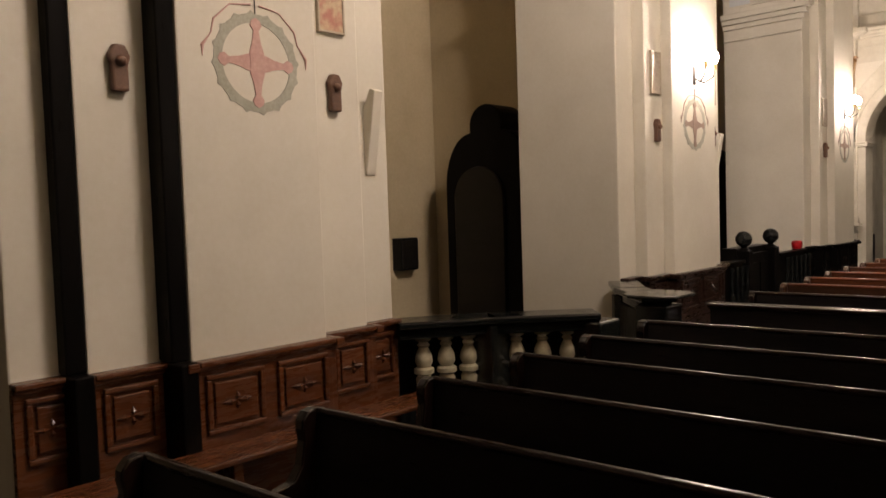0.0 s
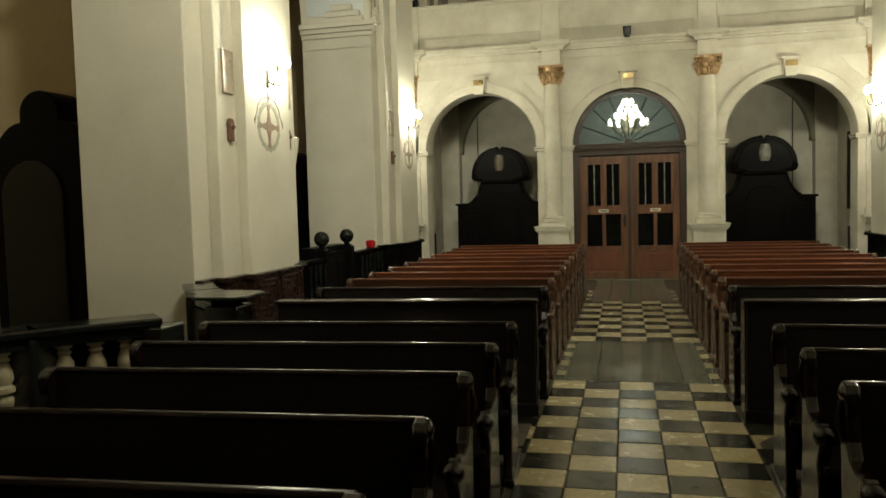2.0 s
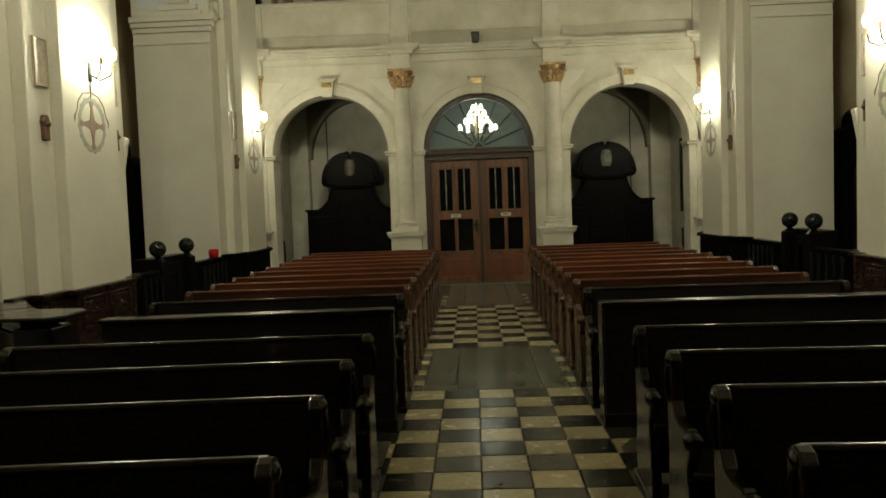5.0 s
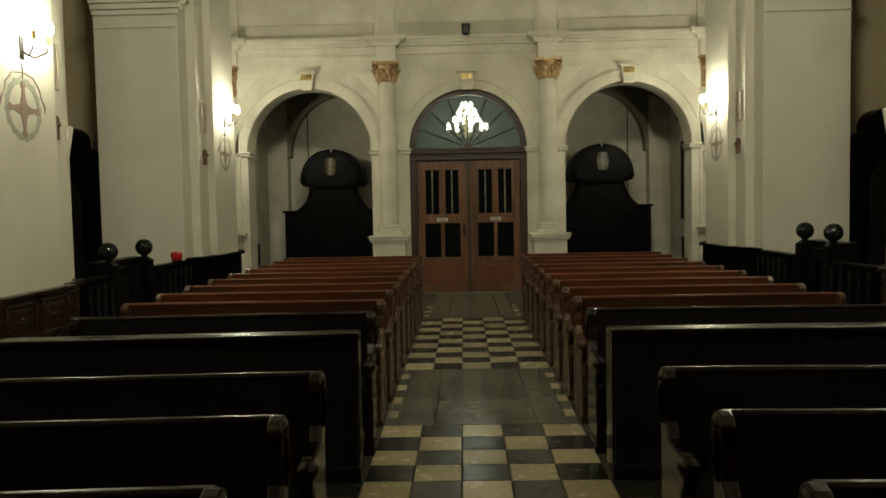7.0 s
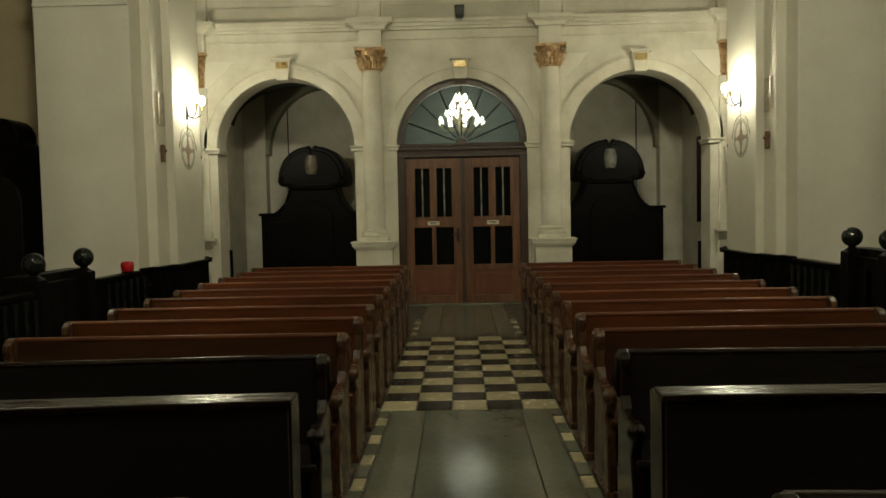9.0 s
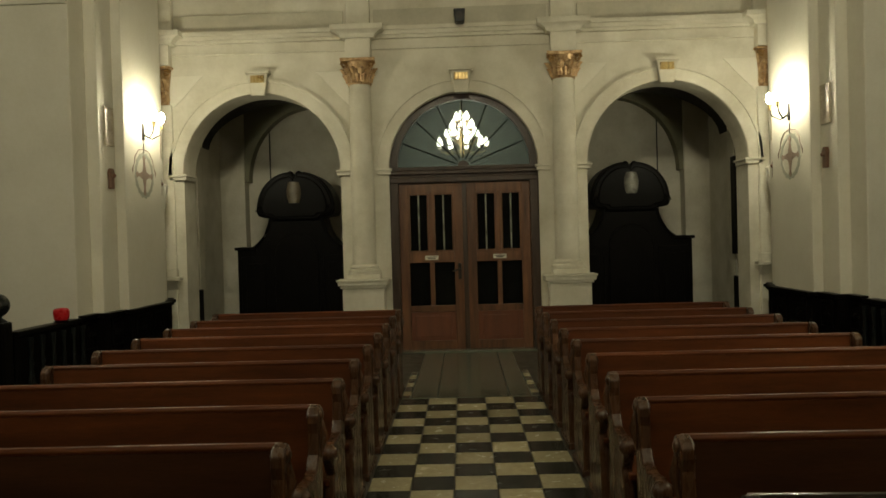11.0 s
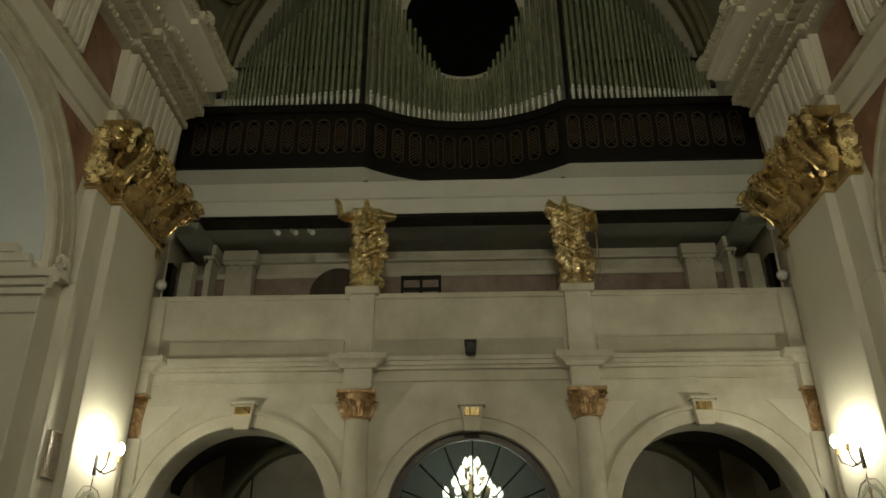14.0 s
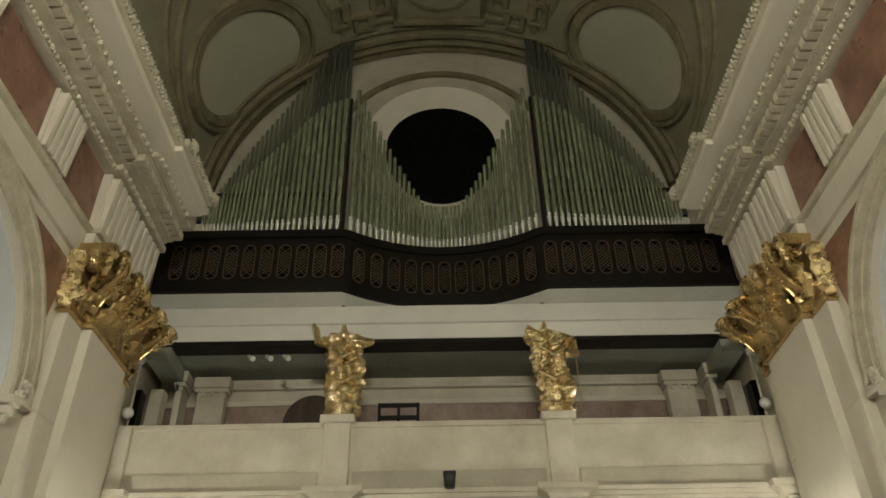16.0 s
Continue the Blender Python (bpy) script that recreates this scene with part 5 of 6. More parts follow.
# statues on the parapet posts: plain gilded shapes
def statue(x, lean, mirror):
    bm = bmesh.new()
    rings, n = [], 30
    rnd = random.Random(int(lean * 10))
    prof = [(0.19, 0), (0.22, 0.05), (0.20, 0.2), (0.235, 0.42), (0.225, 0.62), (0.24, 0.85), (0.26, 1.00), (0.24, 1.09), (0.13, 1.17), (0.058, 1.22), (0.058, 1.30), (0.085, 1.36), (0.105, 1.45), (0.095, 1.54), (0.04, 1.62)]
    for k in range(46):
        z = 1.62 * k / 45
        r = float(np.interp(z, [q for _, q in prof], [q for q, _ in prof]))
        robe = 1.0 if z < 1.15 else 0.15
        ring = []
        for i in range(n):
            a = 2 * math.pi * i / n
            fold = 1 + (0.16 * math.sin(4 * a + 4.0 * z + lean) + 0.09 * math.sin(7 * a - 6 * z)) * robe
            p = Vector((math.cos(a) * 1.6, math.sin(a) * 1.6, z * 5.0 + lean * 7))
            crease = abs(noise.noise(p * 1.5)) * 0.45 + noise.noise(p * 3.2) * 0.26
            q = r * (fold - (crease - 0.12) * robe + rnd.uniform(-0.06, 0.06) * robe)
            sway = 0.05 * math.sin(z * 2.4 + lean)
            ring.append(bm.verts.new((mirror * (q * math.cos(a) * (1.0 if z < 1.15 else 0.9) + sway), q * math.sin(a) * 0.75, z + rnd.uniform(-0.010, 0.010) * robe)))
        rings.append(ring)
    for p, q in zip(rings, rings[1:]):
        for i in range(n):
            bm.faces.new((p[i], p[(i + 1) % n], q[(i + 1) % n], q[i]))
    bm.faces.new(rings[0][::-1])
    bm.faces.new(rings[-1])
    m = mirror
    if lean < 1:
        v_tube(bm, [(m * -0.15, 0, 1.07), (m * -0.32, -0.06, 1.03), (m * -0.37, -0.14, 1.0), (m * -0.40, -0.15, 1.17), (m * -0.46, -0.15, 1.26)], [0.07, 0.08, 0.06, 0.05, 0.03], 9)
        v_tube(bm, [(m * 0.15, 0, 1.08), (m * 0.30, -0.06, 1.02), (m * 0.40, -0.12, 0.99), (m * 0.20, -0.22, 0.97)], [0.07, 0.08, 0.06, 0.035], 9)
        v_tube(bm, [(m * 0.16, -0.24, 0.97), (m * 0.47, -0.20, 0.95)], [0.022, 0.03], 7)
    else:
        v_tube(bm, [(m * -0.15, 0, 1.08), (m * -0.29, -0.06, 1.06), (m * -0.24, -0.20, 1.06), (m * -0.35, -0.22, 1.12)], [0.09, 0.10, 0.07, 0.06], 9)
        v_tube(bm, [(m * 0.15, 0, 1.08), (m * 0.31, -0.05, 0.98), (m * 0.33, -0.10, 0.80), (m * 0.22, -0.2, 0.72)], [0.09, 0.11, 0.09, 0.04], 9)
        v_tube(bm, [(m * 0.36, -0.12, 0.02), (m * 0.355, -0.10, 0.98)], 0.010, 6)
    for k in range(2):
        z = 0.34 + k * 0.36
        v_tube(bm, [(m * (-0.2 + 0.05 * k), -0.16, z + 0.18), (0, -0.24, z + 0.02), (m * 0.2, -0.17, z + 0.14)], [0.02, 0.038, 0.015], 7)
    v_lathe(bm, [(0.24, -0.06), (0.24, 0.0), (0.21, 0.02)], 0, 0, 18)
    for v in bm.verts:
        v.co = Vector((v.co.x, v.co.y, v.co.z * 1.11))
    ob = tagged(finish("statue", bm, GILT_STATUE), "gilded robed statue standing on the gallery parapet", "statue", "gilded statues")
    ob.location = (x, 0.06, 6.03)
    return ob


statue(-1.53, 0.3, 1)
statue(1.53, 1.7, 1)

# things on the gallery and the wall
sp = thing("loudspeaker", "small black loudspeaker on a bracket on the parapet", "speaker")
part("body", v_prism(bmesh.new(), [(-0.085, 5.10), (0.085, 5.10), (0.07, 4.93), (0.05, 4.90), (-0.05, 4.90), (-0.07, 4.93)], "y", -0.30, -0.14), PLASTIC_BLACK, sp, bevel=0.015)
part("grille", v_lathe(bmesh.new(), [(0.045, -0.006), (0.05, 0), (0.045, 0.006)], 0, 0, 16), IRON, sp)
sp.children[1].matrix_basis = pose(0.0, -0.302, 5.0, 90, 0, 0)
part("bracket", v_box(bmesh.new(), -0.02, 0.02, -0.15, -0.001, 4.99, 5.03), IRON, sp)
rack = thing("music_rack", "black metal rack with four openings on the gallery", "rack")
for x in (-0.99, -0.71, -0.43):
    part("upright_bar", v_box(bmesh.new(), x - 0.022, x + 0.022, 0.30, 0.34, 5.9, 6.32), PLASTIC_BLACK, rack)
for z in (5.92, 6.10, 6.29):
    part("cross_bar", v_box(bmesh.new(), -1.01, -0.41, 0.295, 0.345, z - 0.025, z + 0.025), PLASTIC_BLACK, rack)
part("foot", v_box(bmesh.new(), -0.95, -0.45, 0.3, 0.5, 4.98, 5.92), PLASTIC_BLACK, rack)
chair = thing("gallery_chair", "round-topped dark brown chair back on the gallery", "chair")
part("backrest", v_prism(bmesh.new(), arc(-1.98, 6.12, 0.44, 0, 180, 18) + [(-2.42, 5.3), (-1.54, 5.3)], "y", 0.50, 0.56), WOOD_FRAME, chair, bevel=0.015)
part("seat", v_box(bmesh.new(), -2.34, -1.70, 0.5, 1.0, 5.3, 5.42), WOOD_FRAME, chair, bevel=0.01)
for x in (-2.30, -1.78):
    for y in (0.52, 0.92):
        part("leg", v_box(bmesh.new(), x, x + 0.06, y, y + 0.06, 4.98, 5.3), WOOD_FRAME, chair)
desk = thing("music_desk", "black music desk with white sheets on the gallery", "desk")
part("desktop", v_prism(bmesh.new(), [(0.35, 5.97), (0.75, 6.10), (0.75, 6.14), (0.35, 6.03)], "x", 2.25, 3.2), PLASTIC_BLACK, desk)
part("post", v_box(bmesh.new(), 2.6, 2.7, 0.5, 0.6, 4.98, 6.03), PLASTIC_BLACK, desk)
part("sheet", v_prism(bmesh.new(), [(0.346, 5.985), (0.349, 5.985), (0.349, 6.02), (0.346, 6.02)], "x", 2.55, 2.85), PAPER, desk, "white sheet of music")
for i, x in enumerate((-2.95, -2.68, -2.42)):
    spot = thing("spotlight", "small metal spotlight hanging under the organ loft", "spotlight", "spotlights")
    part("yoke", v_tube(bmesh.new(), [(x, 0.3, 7.205), (x, 0.3, 7.1)], 0.012, 6), IRON, spot)
    part("can", v_tube(bmesh.new(), [(x - 0.04, 0.3, 7.11), (x + 0.05, 0.2, 7.02)], [0.03, 0.042], 10), WHITE_GLOBE, spot)

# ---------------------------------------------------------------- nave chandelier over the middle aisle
# out of view: inferred main lamp, its place tuned to brighten the piers' flanks
nc = thing("nave_chandelier", "unseen lit brass chandelier, inferred, hanging over the aisle", "chandelier")
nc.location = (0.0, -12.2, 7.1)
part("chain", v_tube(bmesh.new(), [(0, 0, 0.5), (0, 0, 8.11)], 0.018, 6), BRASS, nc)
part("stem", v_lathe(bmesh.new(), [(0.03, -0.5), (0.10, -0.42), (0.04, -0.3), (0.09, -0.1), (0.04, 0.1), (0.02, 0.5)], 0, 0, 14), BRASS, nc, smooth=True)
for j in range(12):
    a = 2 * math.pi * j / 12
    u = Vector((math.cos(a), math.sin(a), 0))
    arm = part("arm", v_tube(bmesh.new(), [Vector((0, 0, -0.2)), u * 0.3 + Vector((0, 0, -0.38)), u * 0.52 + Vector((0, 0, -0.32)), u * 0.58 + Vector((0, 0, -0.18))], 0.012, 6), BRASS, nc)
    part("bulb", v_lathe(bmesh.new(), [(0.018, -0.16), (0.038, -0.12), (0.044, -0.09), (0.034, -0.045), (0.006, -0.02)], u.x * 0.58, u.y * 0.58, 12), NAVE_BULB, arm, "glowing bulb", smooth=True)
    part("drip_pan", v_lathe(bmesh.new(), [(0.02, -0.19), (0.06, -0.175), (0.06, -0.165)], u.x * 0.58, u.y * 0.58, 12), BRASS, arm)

# ---------------------------------------------------------------- sconces, murals and small things on the piers
def sconce(s, c, lit):
    sc = thing("wall_sconce", ("lit" if lit else "unlit") + " wall sconce with bare bulbs on a wrought iron bracket", "wall lamp", "wall sconces")
    x = s * X_MAIN
    part("back_plate", v_box(bmesh.new(), *sorted((x, x - s * 0.015)), c - 0.035, c + 0.035, 3.12, 3.34), IRON, sc, bevel=0.006)
    for d in (-1, 1):
        arm = part("arm", v_tube(bmesh.new(), [(x - s * 0.01, c, 3.20), (x - s * 0.10, c + d * 0.05, 3.14), (x - s * 0.18, c + d * 0.12, 3.20), (x - s * 0.20, c + d * 0.13, 3.31)], 0.009, 6), IRON, sc)
        cx, cy = x - s * 0.20, c + d * 0.13
        part("socket", v_lathe(bmesh.new(), [(0.018, 3.28), (0.022, 3.36)], cx, cy, 10), BRASS, arm)
        part("bulb", v_lathe(bmesh.new(), [(0.018, 3.36), (0.036, 3.40), (0.042, 3.43), (0.032, 3.475), (0.006, 3.50)], cx, cy, 12), BULB if lit else WHITE_GLOBE, arm, "glowing bulb" if lit else "dark bulb", smooth=True)


def mural(s, c, tone):
    """Painted consecration cross: a leafy ring, a red cross with flared arms, ribbons."""
    mu = thing("wall_mural", "faded painted cross inside a grey-green wreath with ribbons", "mural", "consecration crosses")
    x0, x1, x2 = s * X_MAIN, s * (X_MAIN - 0.003), s * (X_MAIN - 0.005)
    zc, r = 2.66, 0.29
    outer = []
    for i in range(64):
        a = 2 * math.pi * i / 64
        outer.append((c + (r + (0.018 if i % 4 == 1 else 0.0)) * math.cos(a), zc + (r + (0.018 if i % 4 == 1 else 0.0)) * math.sin(a)))
    inner = arc(c, zc, r - 0.055, 0, 354.4, 63)
    bm = bmesh.new()
    loops = [[bm.verts.new((x, u, v)) for u, v in edge] for x, edge in ((x0, outer), (x1, outer), (x1, inner), (x0, inner))]
    for p, q in zip(loops, loops[1:] + loops[:1]):
        for i in range(64):
            bm.faces.new((p[i], p[(i + 1) % 64], q[(i + 1) % 64], q[i]))
    part("wreath", bm, PAINT_GREEN, mu, "faded grey-green painted wreath")
    arm_w = [(0.0, 0.045), (0.06, 0.05), (0.12, 0.03), (0.19, 0.018), (0.22, 0.04), (0.25, 0.03), (0.265, 0.0)]
    bm = bmesh.new()
    for u, w in (((1, 0), (0, 1)), ((-1, 0), (0, 1)), ((0, 1), (1, 0)), ((0, -1), (1, 0))):
        pts = [(c + u[0] * a + w[0] * b, zc + u[1] * a + w[1] * b) for a, b in arm_w] + [(c + u[0] * a - w[0] * b, zc + u[1] * a - w[1] * b) for a, b in arm_w[-2::-1]]
        v_prism(bm, pts, "x", x0, x2 if u[1] == 0 else s * (X_MAIN - 0.007))
    part("cross", bm, tone, mu, "faded painted cross with flared arms")
    bm = bmesh.new()
    for d in (-1, 1):
        v_tube(bm, [(x1, c + d * 0.03, zc + 0.34), (x1, c + d * 0.17, zc + 0.32), (x1, c + d * 0.28, zc + 0.22), (x1, c + d * 0.30, zc + 0.14), (x1, c + d * 0.36, zc + 0.06), (x1, c + d * 0.36, zc - 0.0)], [0.007, 0.004, 0.006, 0.004, 0.011, 0.002], 5)
    part("ribbon", bm, tone, mu, "thin faded painted ribbons")
    bm = v_tube(bmesh.new(), [(x1, c, zc + 0.29), (x1, c, zc + 0.42)], 0.004, 5)
    part("cord", bm, IRON, mu)


for s, side in SIDES:
    for k, c in enumerate(PIERS[:3]):
        sconce(s, c, k < 2)
        mural(s, c + (0.035 if k == 2 else 0.0), PAINT_RED if k == 2 else PAINT_GREY)
        for d in (-1, 1):
            x = s * STEPS[k]
            yy = c + d * 0.74
            blk = thing("candle_block", "small carved brown wooden block fixed to the pilaster", "wall ornament", "candle blocks")
            part("body", v_prism(bmesh.new(), [(yy - 0.045, 2.44), (yy + 0.045, 2.44), (yy + 0.045, 2.58), (yy + 0.06, 2.63), (yy + 0.03, 2.69), (yy - 0.03, 2.69), (yy - 0.06, 2.63), (yy - 0.045, 2.58)], "x", x, x - s * 0.05), TERRACOTTA, blk, bevel=0.012)
            part("boss", v_ball(bmesh.new(), x - s * 0.055, yy, 2.60, 0.03, 10), TERRACOTTA, blk, smooth=True)
            pic = thing("station_picture", "small faded red and gold picture on the pilaster" if k == 2 else "small bleached grey picture on the pilaster", "picture", "station pictures")
            part("panel", v_box(bmesh.new(), *sorted((x, x - s * 0.02)), yy - 0.10, yy + 0.10, 2.98, 3.42), PAINT_PICTURE if k == 2 else PALE_PICTURE, pic)
            bm = bmesh.new()
            for a, b, e, f in ((-0.115, 0.115, 2.965, 2.98), (-0.115, 0.115, 3.42, 3.435), (-0.115, -0.1, 2.98, 3.42), (0.1, 0.115, 2.98, 3.42)):
                v_box(bm, *sorted((x, x - s * 0.028)), yy + a, yy + b, e, f)
            part("frame", bm, PALE_FRAME, pic, bevel=0.003)
        # slim column loudspeaker leaning out at the pier's edge
        ys = c + PIER_HALF - 0.18
        sp = thing("column_speaker", "slim white column loudspeaker on the pier edge", "speaker", "column speakers")
        xs = s * X_WALL
        part("cabinet", v_prism(bmesh.new(), [(xs - s * 0.0, 2.02), (xs - s * 0.02, 2.02), (xs - s * 0.13, 2.62), (xs - s * 0.08, 2.64), (xs, 2.5)], "y", ys - 0.045, ys + 0.045), PLASTER, sp, bevel=0.008)
        part("bracket", v_box(bmesh.new(), *sorted((xs + s * 0.005, xs - s * 0.06)), ys - 0.02, ys + 0.02, 2.42, 2.47), IRON, sp)

# added black strips: shade beside the pilaster steps, put in as solid shapes
for x0, x1, y0, y1 in ((4.21, 4.364, -14.350, -14.243), (4.36, 4.469, -14.850, -14.743)):
    bd = thing("corner_board", "added tall black strip filling the shaded angle of the pier", "board", "corner boards")
    part("upright", v_box(bmesh.new(), -x1, -x0, y0, y1, 0.96, 4.99), WOOD_BLACK, bd, bevel=0.01)
    part("foot", v_box(bmesh.new(), -x1, -x0 + 0.095, y0, y1, 0.0, 0.96), WOOD_BLACK, bd, bevel=0.012)

# ---------------------------------------------------------------- wainscot and benches round the piers
def wainscot(s, c, half, x_strip, bench, wood, tone):
    ws = tagged(new("wainscot"), tone + " carved wooden wainscot round the foot of the pier", "panelling", "wainscots", "structure")
    segs = ((X_MAIN, c - half, c + half), (x_strip, c - STRIP_HALF, c - half - 0.002), (x_strip, c + half + 0.002, c + STRIP_HALF), (X_WALL, c - PIER_HALF, c - STRIP_HALF - 0.002), (X_WALL, c + STRIP_HALF + 0.002, c + PIER_HALF))
    for x, y0, y1 in segs:
        part("board", box_s(bmesh.new(), s, x - 0.045, x + 0.0, y0, y1, 0.0, 0.90), wood, ws, bevel=0.005)
        bm = box_s(bmesh.new(), s, x - 0.075, x, y0, y1, 0.90, 0.925)
        box_s(bm, s, x - 0.10, x, y0, y1, 0.925, 0.955)
        part("cap_rail", bm, wood, ws, bevel=0.008)
    for d in (-1, 1):
        for xa, xb, h in ((X_MAIN, x_strip, half), (x_strip, X_WALL, STRIP_HALF)):
            y0, y1 = sorted((c + d * (h - 0.01), c + d * (h + 0.035)))
            part("return_board", box_s(bmesh.new(), s, xa - 0.043, xb - 0.047, y0, y1, 0.0, 0.898), wood, ws, bevel=0.004)
            y0, y1 = sorted((c + d * (h + 0.003), c + d * (h + 0.07)))
            part("return_cap", box_s(bmesh.new(), s, xa - 0.098, xb - 0.102, y0, y1, 0.905, 0.953), wood, ws, bevel=0.006)
    panels = ((X_MAIN, c - half / 2, half / 2 - 0.05), (X_MAIN, c + half / 2, half / 2 - 0.05), (x_strip, c - 0.78, 0.15), (x_strip, c + 0.78, 0.15), (X_WALL, c - 1.155, 0.12), (X_WALL, c + 1.155, 0.12))
    for x, y, w in panels:
        pn = part("panel", box_s(bmesh.new(), s, x - 0.062, x - 0.044, y - w + 0.05, y + w - 0.05, 0.58, 0.82), wood, ws, bevel=0.012)
        bm = bmesh.new()
        for a, b, e, f in ((-w, w, 0.53, 0.56), (-w, w, 0.84, 0.87), (-w, -w + 0.03, 0.56, 0.84), (w - 0.03, w, 0.56, 0.84)):
            box_s(bm, s, x - 0.07, x - 0.044, y + a, y + b, e, f)
        part("panel_moulding", bm, wood, pn, bevel=0.008)
        bm = bmesh.new()
        for a in (0, 90, 180, 270):
            u = Vector((0, math.cos(radians(a)), math.sin(radians(a))))
            q = 0.095 if a % 180 == 0 else 0.05
            v_tube(bm, [Vector((s * (x - 0.064), y, 0.70)) + u * 0.01, Vector((s * (x - 0.072), y, 0.70)) + u * q * 0.5, Vector((s * (x - 0.064), y, 0.70)) + u * q], [0.004, 0.016, 0.003], 6)
        part("rosette", bm, wood, pn, "four-petalled carved flower", smooth=True)
    if bench:
        b = thing("wall_bench", "chestnut wooden bench along the wainscot", "bench", "wall benches")
        part("seat", box_s(bmesh.new(), s, X_MAIN - 0.36, X_MAIN - 0.072, c - PIER_HALF, c + PIER_HALF, 0.43, 0.465), WOOD_WAINSCOT, b, bevel=0.01)
        for y in (c - 1.2, c - 0.4, c + 0.4, c + 1.2):
            part("support", box_s(bmesh.new(), s, X_MAIN - 0.30, X_MAIN - 0.10, y - 0.03, y + 0.03, 0.0, 0.43), WOOD_WAINSCOT, b, bevel=0.008)


for s, side in SIDES:
    for k, c in enumerate(PIERS[:3]):
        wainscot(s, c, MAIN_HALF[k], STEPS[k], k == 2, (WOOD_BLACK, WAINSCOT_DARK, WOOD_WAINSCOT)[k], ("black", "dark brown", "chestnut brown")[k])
    structure("baseboard_corner_" + side, box_s(bmesh.new(), s, 4.56, 4.62, PIERS[0] + PIER_HALF, -0.07, 0, 0.95), WOOD_BLACK, "black wooden dado in the corner", "panelling", bevel=0.008)

# ---------------------------------------------------------------- chapel balustrades
BAL_PROFILE = [(0.06, 0.0), (0.06, 0.035), (0.03, 0.055), (0.04, 0.08), (0.062, 0.14), (0.066, 0.17), (0.048, 0.20), (0.078, 0.215), (0.078, 0.245), (0.05, 0.26), (0.07, 0.30), (0.062, 0.35), (0.035, 0.40), (0.05, 0.42), (0.03, 0.44), (0.06, 0.455), (0.06, 0.48)]


def balustrade(s, y0, y1, gate):
    """Two bowed runs of balustrade leaving a gate in the middle of the chapel opening."""
    bal = thing("balustrade", "black marble balustrade with pale turned balusters before the chapel", "balustrade", "balustrades")
    c = (y0 + y1) / 2
    for d in (-1, 1):
        e = abs(y1 - c)
        plan = [(4.42, e - 0.02), (4.02, e - 0.60), (3.44, gate + 0.02)]
        plan = [(s * u, c + d * v) for u, v in plan]
        for (xa, ya), (xb, yb) in zip(plan, plan[1:]):
            a, b = Vector((xa, ya, 0)), Vector((xb, yb, 0))
            u = (b - a).normalized()
            w = Vector((-u.y, u.x, 0))
            for name, half, z0, z1, bev in (("plinth", 0.10, 0.0, 0.30, 0.01), ("rail", 0.12, 0.80, 0.88, 0.012), ("coping", 0.16, 0.88, 0.935, 0.015)):
                pts = [a + w * half - u * 0.03, b + w * half + u * 0.03, b - w * half + u * 0.03, a - w * half - u * 0.03]
                part(name, v_prism(bmesh.new(), [(p.x, p.y) for p in pts], "z", z0, z1), MARBLE_BLACK, bal, bevel=bev)
            # added black sheet: gives the darkness seen between the balusters
            g = w * (0.105 if (w.x > 0) == (s > 0) else -0.105)
            pts = [a + g, b + g, b + g * 1.2, a + g * 1.2]
            part("back_board", v_prism(bmesh.new(), [(p.x, p.y) for p in pts], "z", 0.02, 0.79), WOOD_BLACK, bal, "added black sheet darkening the gaps between the balusters")
            ln = (b - a).length
            for j in range(3):
                p = a + u * (ln * (j + 1) / 4.0)
                part("baluster", v_lathe(bmesh.new(), [(r, z * 1.042) for r, z in BAL_PROFILE], p.x, p.y, 12, 0.30), MARBLE_PALE, bal, "pale stone turned baluster", smooth=True)
        for (x, y), w in ((plan[1], 0.12), (plan[2], 0.15)):
            part("post", v_box(bmesh.new(), x - w, x + w, y - w, y + w, 0.0, 0.87), MARBLE_BLACK, bal, bevel=0.015)
        if d < 0:
            continue
        x, y = plan[2]
        part("post_cap", v_prism(bmesh.new(), [(x + a, y + b) for a, b in ((-0.27, -0.16), (-0.16, -0.27), (0.16, -0.27), (0.27, -0.16), (0.27, 0.16), (0.16, 0.27), (-0.16, 0.27), (-0.27, 0.16))], "z", 0.937, 0.965), MARBLE_BLACK, bal, bevel=0.012)
    return bal


